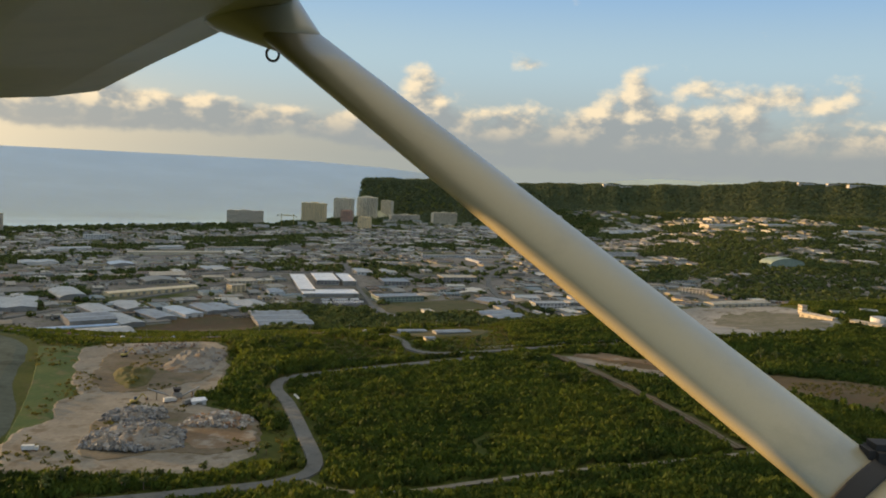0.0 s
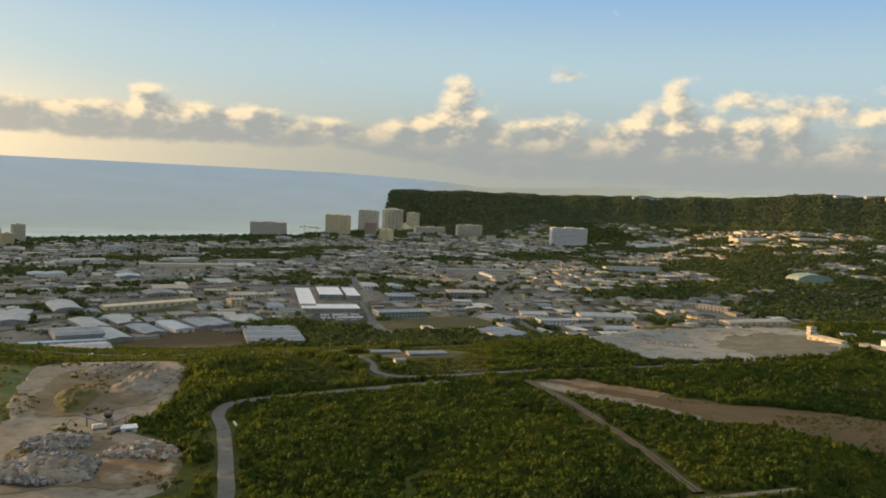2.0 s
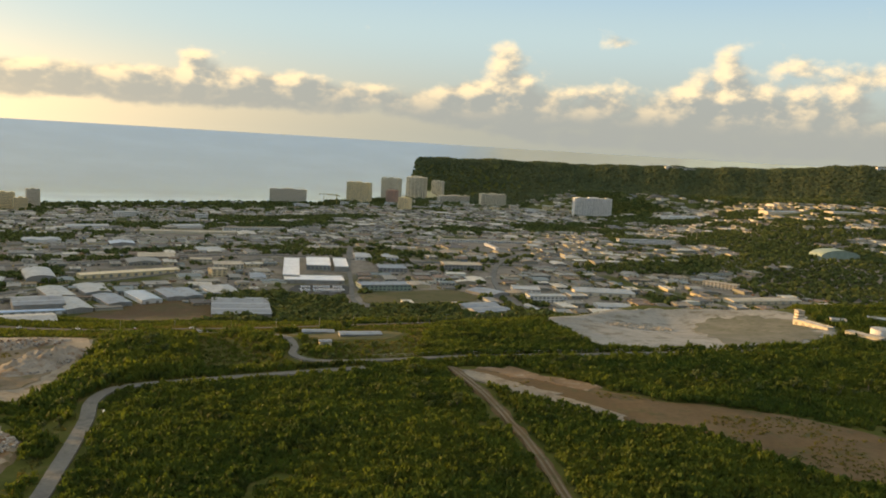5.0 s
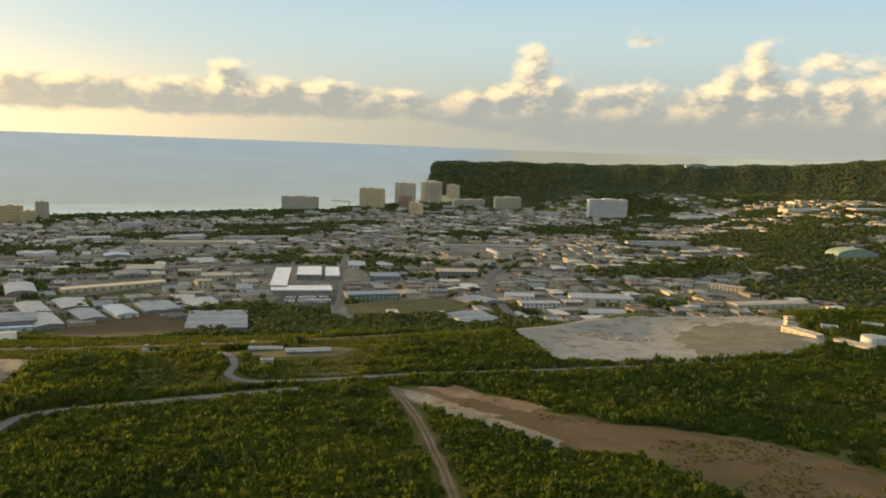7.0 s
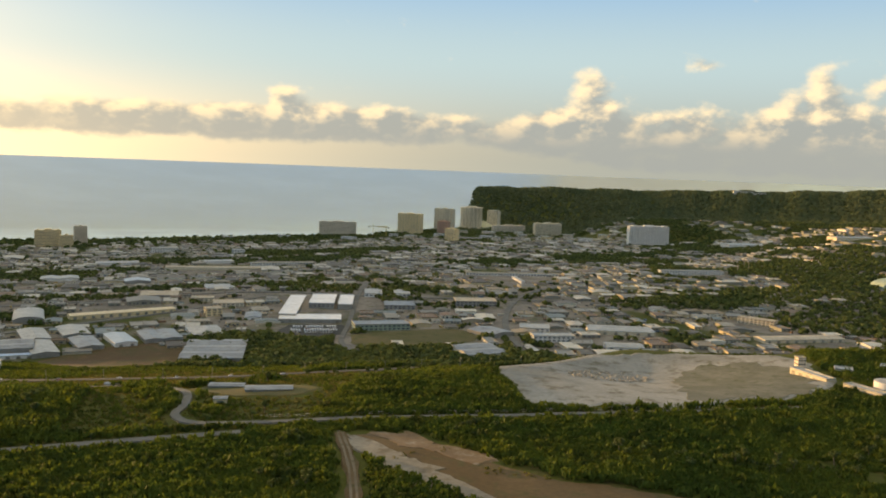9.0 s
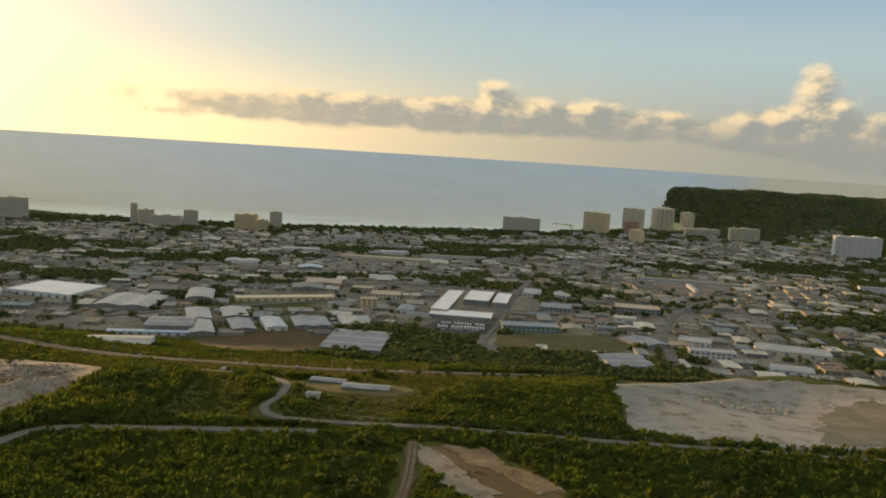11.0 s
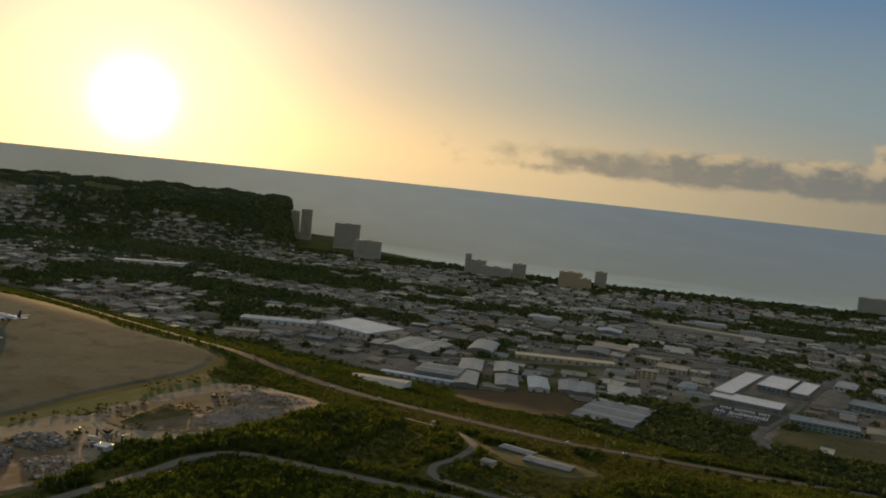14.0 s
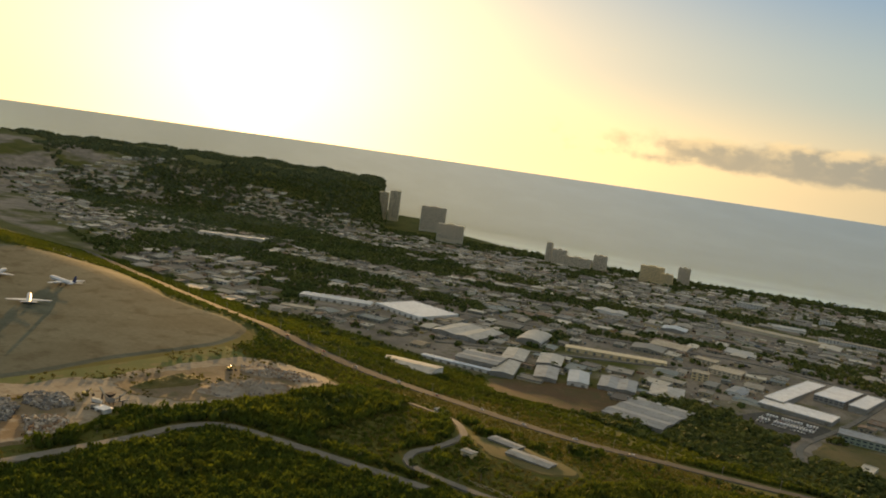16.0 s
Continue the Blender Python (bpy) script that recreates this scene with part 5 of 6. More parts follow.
def tree_meshes(seed, h):
    """Trunk with limbs, and a crown of sprays, for one kind of tree."""
    g = random.Random(seed)
    bm = bmesh.new()

    def limb(p, q, r0, r1):
        d = q - p
        m = Matrix.Translation((p + q) / 2) @ d.to_track_quat("Z", "Y").to_matrix().to_4x4()
        bmesh.ops.create_cone(bm, cap_ends=True, segments=7, radius1=r0, radius2=r1, depth=d.length, matrix=m)
    fork = Vector((g.uniform(-0.3, 0.3), g.uniform(-0.3, 0.3), h * 0.45))
    limb(Vector((0, 0, -0.5)), fork, h * 0.035, h * 0.024)
    for i in range(5):
        ang = math.tau * (i + g.random() * 0.6) / 5
        limb(fork, fork + Vector((math.cos(ang) * h * 0.24, math.sin(ang) * h * 0.24, h * g.uniform(0.15, 0.38))), h * 0.018, h * 0.006)
    trunk = bpy.data.meshes.new("trunk")
    bm.to_mesh(trunk)
    bm.free()
    trunk.materials.append(BARK)
    spots = []
    for i in range(9):
        ang, r = math.tau * i / 9 + g.random(), h * g.uniform(0.05, 0.26)
        spots.append((math.cos(ang) * r, math.sin(ang) * r, h * g.uniform(0.36, 0.62), h * g.uniform(0.13, 0.2), h * g.uniform(0.24, 0.36)))
    ob = foliage("crown", spots, LEAF_TREE, "", 16, seed, kind="", card=0.5)
    crown = ob.data
    bpy.data.objects.remove(ob)
    return trunk, crown


TREES = [tree_meshes(s, h) for s, h in ((31, 8.0), (32, 9.5), (33, 7.0), (34, 11.0))]


def tree(x, y, k, size, label):
    b = tagged(new("tree"), label, "tree", "trees on the plateau edge")
    b.matrix_basis = pose(x, y, gz(x, y), 0, 0, (x * 37 + y * 11) % 360) @ Matrix.Scale(size, 4)
    trunk, crown = TREES[k % 4]
    shared("trunk", trunk, b, Matrix())
    shared("crown", crown, b, Matrix())


for pts, count, seed in (([(-96, 440), (-100, 520), (-122, 600), (-125, 690), (-150, 760)], 46, 1), ([(-230, 412), (-150, 405), (-100, 425)], 22, 2), ([(-20, 850), (60, 960), (100, 1080), (30, 1150)], 40, 3),
                         ([(70, 690), (90, 640), (120, 560)], 20, 4), ([(180, 720), (260, 700), (380, 700), (430, 760)], 44, 5), ([(40, 720), (-40, 660)], 14, 6)):
    g = random.Random(seed)
    line = spline(pts, 4.0)
    for i in range(count):
        p = g.choice(line)
        px, py = p.x + g.gauss(0, 7), p.y + g.gauss(0, 7)
        if bool(open_ground(np.array([px]), np.array([py]))[0]):
            tree(px, py, g.randrange(4), g.uniform(0.6, 1.05), "leafy green tropical tree rising over the scrub")

# close woods between the highway and the first lots
x, y, g = scatter(-260, 220, 1080, 1430, 5.2, 41)
uu = y - 0.33 * x
dens = np.array([wooded(a1, b1) for a1, b1 in zip(x, y)])
keep = (uu > 1120) & (dens > 0.15) & open_ground(x, y) & np.array([clear_of(a1, b1, 3.0) for a1, b1 in zip(x, y)])
keep &= ~near_line(x, y, [(-227, 870), (-85, 915), (-20, 985), (40, 1070), (100, 1180), (200, 1260)], 16.0)
x, y = x[keep], y[keep]
height = g.uniform(3.0, 6.5, len(x)) + (g.random(len(x)) < 0.1) * 3
foliage("woods", np.stack([x, y, ground_z(x, y), height * 0.35 + 1.8, height], -1), LEAF_TREE, "close dark green woods beside the highway", 16, 43, upright=0.3)

# low grass and weeds over the open ground of the plateau
x, y, g = scatter(-330, 330, 395, 1010, 3.6, 51)
uu = y - 0.33 * x
keep = (uu < 1180) & open_ground(x, y) & ((near_line(x, y, [(-193, 374), (-97, 402), (-58, 437), (-92, 551), (-107, 610), (-54, 645), (40, 690)], 15.0)) | (uu > 690))
x, y = x[keep], y[keep]
height = g.uniform(0.5, 1.3, len(x))
foliage("weeds", np.stack([x, y, ground_z(x, y), g.uniform(1.2, 2.4, len(x)), height], -1), LEAF_DRY, "low olive grass and weeds beside the roads", 8, 53, card=0.5, upright=0.5, slim=0.6)
x, y, g = scatter(-1150, -225, 430, 1080, 4.8, 91)
keep = open_ground(x, y) & (y - 0.33 * x < 1200) & np.array([clear_of(a1, b1, 2.0) for a1, b1 in zip(x, y)])
x, y = x[keep], y[keep]
foliage("weeds", np.stack([x, y, ground_z(x, y), g.uniform(1.8, 3.4, len(x)), g.uniform(0.8, 3.4, len(x))], -1), LEAF, "low green scrub on the plain beside the apron and highway", 8, 93, card=0.6, upright=0.5, slim=0.6)
x, y, g = scatter(95, 400, 525, 712, 4.0, 71)
fn = field_noise(x, y, 0.03, 6.0)
keep = inside(x, y, [(110, 700), (172, 684), (227, 650), (290, 640), (350, 618), (395, 560), (330, 530), (285, 560), (214, 600), (164, 640)]) & (fn > 0.28 - 0.6 * np.clip((x - 200) / 150, 0, 1) * (y < 610 - (x - 250) * 0.1))
x, y = x[keep], y[keep]
foliage("weeds", np.stack([x, y, ground_z(x, y) + 0.6, g.uniform(1.0, 2.2, len(x)), g.uniform(0.4, 1.2, len(x))], -1), LEAF_DRY, "olive weeds creeping over the cleared earth", 8, 73, card=0.5, upright=0.5, slim=0.6)
x, y, g = scatter(-320, -90, 410, 770, 7.0, 61)
fn = field_noise(x, y, 0.035, 9.0)
keep = ~open_ground(x, y) & (fn > 0.22) & ~inside(x, y, [(-700, 350), (-231, 440), (-287, 600), (-326, 702), (-700, 720)])
x, y = x[keep], y[keep]
foliage("weeds", np.stack([x, y, ground_z(x, y) + 1.0 + 3.0 * inside(x, y, [(-226, 600), (-236, 640), (-212, 642), (-194, 596), (-204, 576)]), g.uniform(1.0, 2.6, len(x)), g.uniform(0.6, 2.0, len(x))], -1), LEAF_DRY, "tufts of green weeds on the dug yards", 14, 63, card=0.5, upright=0.5, slim=0.6)

# ---- rubble, machines, cars and aircraft ----


def rubble(name, points, count, size, bulge, label, stone=STONE):
    """A heap of broken stone: many angular blocks on a mound."""
    g = np.random.default_rng(len(points) * 100 + count)
    cx, cy = np.mean([p[0] for p in points]), np.mean([p[1] for p in points])
    rx = max(abs(p[0] - cx) for p in points)
    co, faces = [], []
    while len(co) < count * 8:
        x, y = g.uniform(cx - rx * 1.6, cx + rx * 1.6), g.uniform(cy - rx * 1.6, cy + rx * 1.6)
        if not inside(np.array([x]), np.array([y]), points)[0]:
            continue
        s = size * (0.4 + g.random() ** 3 * 1.8)
        z = gz(x, y) + 1.0 + bulge * max(0, 1 - ((x - cx) ** 2 + (y - cy) ** 2) / rx ** 2) * (0.6 + 0.6 * noise.noise(Vector((x * 0.06, y * 0.06, 1))))
        m = pose(x, y, z, *g.uniform(0, 360, 3))
        n = len(co)
        for p in ((-1, -1, -1), (1, -1, -1), (1, 1, -1), (-1, 1, -1), (-1, -1, 1), (1, -1, 1), (1, 1, 1), (-1, 1, 1)):
            co.append(m @ Vector([v * s * g.uniform(0.5, 1.0) for v in p]))
        faces += [[n + i for i in f] for f in ((0, 3, 2, 1), (4, 5, 6, 7), (0, 1, 5, 4), (1, 2, 6, 5), (2, 3, 7, 6), (3, 0, 4, 7))]
    return tagged(mesh_object(name, co, faces, stone), label, "rubble", kind="stuff")


def mound(points, bulge, mat, label):
    ob = patch("mound", points, mat, 0.4, label, 2.0, bulge, "mound")
    ob["kind"] = "structure"
    return ob


A = [(-190, 456), (-193, 488), (-166, 498), (-140, 487), (-133, 460), (-160, 449)]
mound(A, 6.0, SPOIL, "long heap of grey broken concrete and earth")
rubble("rubble_heap", A, 2600, 0.75, 7.0, "grey broken concrete and stone in a heap", GREY_STONE)
B2 = [(-198, 506), (-196, 530), (-166, 532), (-158, 512), (-176, 502)]
mound(B2, 4.0, SPOIL, "pale heap of crushed coral")
rubble("rubble_heap", B2, 700, 1.0, 4.5, "pale stone blocks on a coral heap", GREY_STONE)
G2 = [(-148, 496), (-142, 518), (-120, 520), (-104, 510), (-108, 494)]
mound(G2, 4.0, SPOIL, "grey and brown heap beside the broken stone")
rubble("rubble_heap", G2, 700, 0.8, 4.5, "scattered grey stone on an earth heap")
C2 = [(-205, 690), (-180, 712), (-166, 690), (-164, 640), (-186, 622), (-205, 645)]
mound(C2, 6.0, SPOIL, "grey dug heap at the yard edge")
rubble("rubble_heap", C2, 900, 0.55, 6.0, "grey broken stone at the yard edge", GREY_STONE)
D2 = [(-226, 600), (-236, 640), (-212, 642), (-194, 596), (-204, 576)]
mound(D2, 4.0, DRY_GRASS, "grassy brown mound in the yard")
H2 = [(-262, 690), (-235, 735), (-205, 745), (-200, 715), (-235, 680)]
mound(H2, 3.0, SPOIL, "low ridge of dug coral and earth")
rubble("rubble_heap", H2, 500, 0.5, 3.5, "loose stone along a low dug ridge")
E2 = [(225, 930), (240, 975), (285, 1000), (305, 970), (280, 925), (245, 915)]
mound(E2, 1.3, CORAL, "heap of white coral gravel in the clearing")
rubble("rubble_heap", E2, 500, 0.6, 1.2, "white coral lumps on a gravel heap", CORAL_STONE)
F2 = [(185, 930), (195, 965), (222, 975), (220, 935)]
mound(F2, 1.0, CORAL, "low white gravel heap")


def excavator(x, y, rot, size=1.0):
    b = tagged(new("excavator"), "yellow tracked excavator with its arm raised", "excavator")
    b.matrix_basis = pose(x, y, gz(x, y) + 1.0, 0, 0, rot) @ Matrix.Scale(size, 4)
    for s in (-1, 1):
        bm = bmesh.new()
        bm_box(bm, -2.0, s * 1.2 - 0.35, 0, 2.0, s * 1.2 + 0.35, 0.9)
        bmesh.ops.bevel(bm, geom=bm.edges[:], offset=0.25, segments=2, affect="EDGES")
        part("track", bm, DARK, b)
    bm = bmesh.new()
    bm_box(bm, -2.2, -1.3, 0.95, 1.2, 1.3, 2.0)
    bmesh.ops.bevel(bm, geom=bm.edges[:], offset=0.2, segments=2, affect="EDGES")
    part("body", bm, METAL, b)
    bm = bmesh.new()
    bm_box(bm, 0.0, 0.2, 2.02, 1.5, 1.3, 3.3)
    part("cab", bm, GLASS, b)
    for p, q, r in (((1.2, -0.3, 1.8), (4.2, -0.3, 5.2), 0.3), ((4.2, -0.3, 5.2), (6.4, -0.3, 2.4), 0.22)):
        p, q = Vector(p), Vector(q)
        bm = bmesh.new()
        bmesh.ops.create_cone(bm, cap_ends=True, segments=4, radius1=r * 1.5, radius2=r, depth=(q - p).length, matrix=Matrix.Translation((p + q) / 2) @ (q - p).to_track_quat("Z", "Y").to_matrix().to_4x4())
        part("boom", bm, METAL, b)
    bm = bmesh.new()
    bmesh.ops.create_cone(bm, cap_ends=True, segments=7, radius1=0.9, radius2=0.7, depth=1.2, matrix=pose(6.4, -0.3, 1.9, 90, 0, 0))
    part("bucket", bm, DARK, b)


excavator(-243, 673, 20, 1.3)
excavator(-190, 545, 30, 1.2)

CAR_PARTS = {}
bm = bmesh.new()
bm_box(bm, -2.2, -0.85, 0.35, 2.2, 0.85, 0.95)
bmesh.ops.bevel(bm, geom=bm.edges[:], offset=0.18, segments=2, affect="EDGES")
CAR_PARTS["body"] = bpy.data.meshes.new("body")
bm.to_mesh(CAR_PARTS["body"])
bm.free()
CAR_PARTS["body"].materials.append(CAR_PAINT)
bm = bmesh.new()
vs = bm_box(bm, -1.4, -0.75, 0.96, 0.9, 0.75, 1.5)
for v in vs[4:]:
    v.co.x = v.co.x * 0.72 - 0.1
    v.co.y *= 0.86
CAR_PARTS["cabin"] = bpy.data.meshes.new("cabin")
bm.to_mesh(CAR_PARTS["cabin"])
bm.free()
CAR_PARTS["cabin"].materials.append(GLASS)
CAR_PARTS["car_roof"] = box_mesh("car_roof", -1.1, -0.64, 1.505, 0.55, 0.64, 1.56, CAR_PAINT)
bm = bmesh.new()
bmesh.ops.create_cone(bm, cap_ends=True, segments=12, radius1=0.33, radius2=0.33, depth=0.22, matrix=pose(0, 0, 0, 90, 0, 0))
CAR_PARTS["wheel"] = bpy.data.meshes.new("wheel")
bm.to_mesh(CAR_PARTS["wheel"])
bm.free()
CAR_PARTS["wheel"].materials.append(DARK)
bm = bmesh.new()
bmesh.ops.create_cone(bm, cap_ends=True, segments=10, radius1=0.2, radius2=0.2, depth=0.22, matrix=pose(0, 0, 0, 90, 0, 0))
CAR_PARTS["rim"] = bpy.data.meshes.new("rim")
bm.to_mesh(CAR_PARTS["rim"])
bm.free()
CAR_PARTS["rim"].materials.append(GREY_ROOF)


def car(x, y, rot, label, group="", lift=0.7, size=1.0):
    b = tagged(new("car"), label, "car", group)
    b.matrix_basis = pose(x, y, gz(x, y) + lift, 0, 0, rot) @ Matrix.Scale(size, 4)
    for name in ("body", "cabin", "car_roof"):
        shared(name, CAR_PARTS[name], b, Matrix())
    for px in (-1.35, 1.35):
        for py in (-0.8, 0.8):
            w = shared("wheel", CAR_PARTS["wheel"], b, pose(px, py, 0.33))
            shared("rim", CAR_PARTS["rim"], w, pose(0, 0.02 if py > 0 else -0.02, 0))
    return b


VAN_PAINT = material("white_van_paint", [(0.80, 0.80, 0.79), (0.74, 0.74, 0.73)], 0.3, 2.0, 0.35, spec=0.5)
bm = bmesh.new()
vs = bm_box(bm, -2.6, -0.98, 0.4, 2.5, 0.98, 2.35)
for v in vs:
    if v.co.x > 0 and v.co.z > 1:
        v.co.x -= 0.9
bmesh.ops.bevel(bm, geom=bm.edges[:], offset=0.15, segments=2, affect="EDGES")
VAN_BODY = bpy.data.meshes.new("body")
bm.to_mesh(VAN_BODY)
bm.free()
VAN_BODY.materials.append(VAN_PAINT)
bm = bmesh.new()
vs = bm_box(bm, 1.93, -0.8, 1.45, 2.07, 0.8, 2.1)
for v in vs[4:]:
    v.co.x -= 0.3
VAN_SCREEN = bpy.data.meshes.new("windscreen")
bm.to_mesh(VAN_SCREEN)
bm.free()
VAN_SCREEN.materials.append(GLASS)


def van(x, y, rot):
    b = tagged(new("van"), "white panel van parked before the white building", "van", "vans in the parking lot")
    b.matrix_basis = pose(x, y, gz(x, y) + 0.7, 0, 0, rot) @ Matrix.Scale(1.1, 4)
    shared("body", VAN_BODY, b, Matrix())
    shared("windscreen", VAN_SCREEN, b, Matrix())
    for px in (-1.6, 1.6):
        for py in (-0.9, 0.9):
            shared("wheel", CAR_PARTS["wheel"], b, pose(px, py, 0.33))


g = random.Random(5)
c12, s12 = math.cos(radians(22)), math.sin(radians(22))
for row in range(4):
    for i in range(18):
        if g.random() < 0.86:
            px, py = (i - 8.5) * 3.7, (row - 1.5) * 13
            place = (-147 + px * c12 - py * s12, 1358 + px * s12 + py * c12, 112 + g.uniform(-4, 4))
            if row in (1, 3):
                van(*place)
            else:
                car(*place, "car parked in the lot before the white building", "cars in the parking lot", size=1.15)
hw = spline([(-416, 790), (-331, 822), (-227, 870), (-85, 915), (-20, 985), (40, 1070)], 4.0)
for i in range(9):
    p, q = hw[6 + i * 12], hw[7 + i * 12]
    d = (q - p).normalized()
    side = 3.2 if i % 2 else -3.2
    car(p.x - d.y * side, p.y + d.x * side, math.degrees(math.atan2(d.y, d.x)) + (180 if i % 2 else 0), "car on the highway below the plateau", "cars on the highway", 1.0)
for row in range(3):
    for i in range(14):
        if g.random() < 0.8:
            car(-950 + i * 9 + row * 2, 652 + row * 9 + i * 0.8, 95 + g.uniform(-5, 5), "car parked behind the airport apron", "cars behind the apron", 0.3)
for px, py in ((-60, 1440), (-40, 1445), (-20, 1452), (40, 1620), (60, 1625), (200, 1375), (210, 1378), (240, 1372), (260, 1380), (-300, 1440), (-350, 1290), (-300, 1262), (480, 930), (470, 945)):
    car(px, py, g.uniform(0, 360), "car parked in an industrial lot", "cars on the lots", 0.4)


def truck(x, y, rot, colour, label, lift=1.0):
    b = tagged(new("truck"), label, "truck")
    b.matrix_basis = pose(x, y, gz(x, y) + lift, 0, 0, rot)
    bm = bmesh.new()
    bm_box(bm, -4.2, -1.2, 1.0, 2.0, 1.2, 3.4)
    part("cargo_box", bm, colour, b)
    bm = bmesh.new()
    bm_box(bm, 2.2, -1.15, 0.7, 4.2, 1.15, 2.7)
    bmesh.ops.bevel(bm, geom=bm.edges[:], offset=0.2, segments=2, affect="EDGES")
    part("cab", bm, colour, b)
    bm = bmesh.new()
    bm_box(bm, -4.2, -1.0, 0.6, 4.0, 1.0, 0.98)
    part("chassis", bm, DARK, b)
    for px in (-3.2, -2.0, 3.2):
        for py in (-1.05, 1.05):
            shared("wheel", CAR_PARTS["wheel"], b, pose(px, py, 0.5) @ Matrix.Scale(1.5, 4))


truck(-213, 452, 12, WHITE, "white box truck standing in the coral yard")
truck(-168, 548, 40, WHITE, "white box truck by the crusher")
truck(-155, 545, 60, GREY_WALL, "grey truck by the crusher")
for i in range(8):
    truck(-330 + i * 9, 1268 + i * 8, 40 + i * 13, (WHITE, GREY_WALL, CREAM)[i % 3], "truck parked between the sheds", 0.2)
for i in range(7):
    truck(-20 + i * 12, 1478 + i * 4, 100, (WHITE, RED_WALL, CREAM)[i % 3], "truck parked in a row on a lot", 0.2)


def crusher(x, y, rot):
    b = tagged(new("stone_crusher"), "grey steel stone crusher with raised conveyors in the yard", "crusher")
    b.matrix_basis = pose(x, y, gz(x, y) + 0.8, 0, 0, rot)
    bm = bmesh.new()
    bm_box(bm, -3, -2, 1.6, 3, 2, 5.0)
    bmesh.ops.bevel(bm, geom=bm.edges[:], offset=0.2, segments=1, affect="EDGES")
    part("crusher_body", bm, GREY_WALL, b)
    bm = bmesh.new()
    bmesh.ops.create_cone(bm, cap_ends=True, segments=4, radius1=1.8, radius2=3.8, depth=2.6, matrix=Matrix.Translation((0, 0, 6.4)) @ Matrix.Rotation(radians(45), 4, "Z"))
    part("hopper", bm, DARK, b)
    for px in (-2.6, 2.6):
        for py in (-1.6, 1.6):
            shared("leg", CRUSHER_LEG, b, pose(px, py, 0))
    for turn, length in ((170, 17), (20, 14), (95, 11)):
        belt = shared("conveyor", BELT, b, pose(0, 0, 1.6, 0, 0, turn) @ pose(2.5, 0, 0, 0, -20, 0) @ Matrix.Diagonal((length, 1, 1, 1)))
        shared("conveyor_stand", STAND, b, pose(0, 0, 0, 0, 0, turn) @ pose(length * 0.75, 0, 0))


CRUSHER_LEG = box_mesh("leg", -0.2, -0.2, -1, 0.2, 0.2, 1.6, DARK)
BELT = box_mesh("conveyor", 0, -0.7, -0.3, 1, 0.7, 0.3, GREY_ROOF)
STAND = box_mesh("conveyor_stand", -0.2, -0.6, -1, 0.2, 0.6, 4.6, DARK)
crusher(-166, 556, 20)
barrier = tagged(new("concrete_barrier"), "pale concrete barrier lying on the grass by the bend", "barrier")
barrier.matrix_basis = pose(-86.5, 562, gz(-86.5, 562), 0, 0, -62.5)
bm = bmesh.new()
bm_box(bm, -11, -0.7, 0, 11, 0.7, 1.0)
bmesh.ops.bevel(bm, geom=bm.edges[:], offset=0.25, segments=2, affect="EDGES")
part("barrier_body", bm, WHITE, barrier)


def hut(x, y, w, d, h, rot, mat, label):
    building("hut", x, y, w, d, h, rot, "gable_x", mat, GREY_ROOF, label, doors=1, category="hut")


# sunlit gold of this hut is put into its ochre wall colour
hut(-3, 753, 9, 7, 5, 20, GOLD_WALL, "small hut lit by the sun beside the service road")
hut(17, 792, 34, 12, 3.6, 20, GREY_WALL, "low grey storage shed in a clearing")
hut(-20, 800, 26, 10, 4, 15, GREY_WALL, "low grey storage shed in a clearing")
building("yard_shed", -150, 548, 9, 7, 4.5, 30, "gable_x", WHITE, WHITE_ROOF, "small white roofed shed beside the crusher", doors=1)
hut(-125, 815, 10, 6, 4, 10, WHITE, "small white roadside hut")


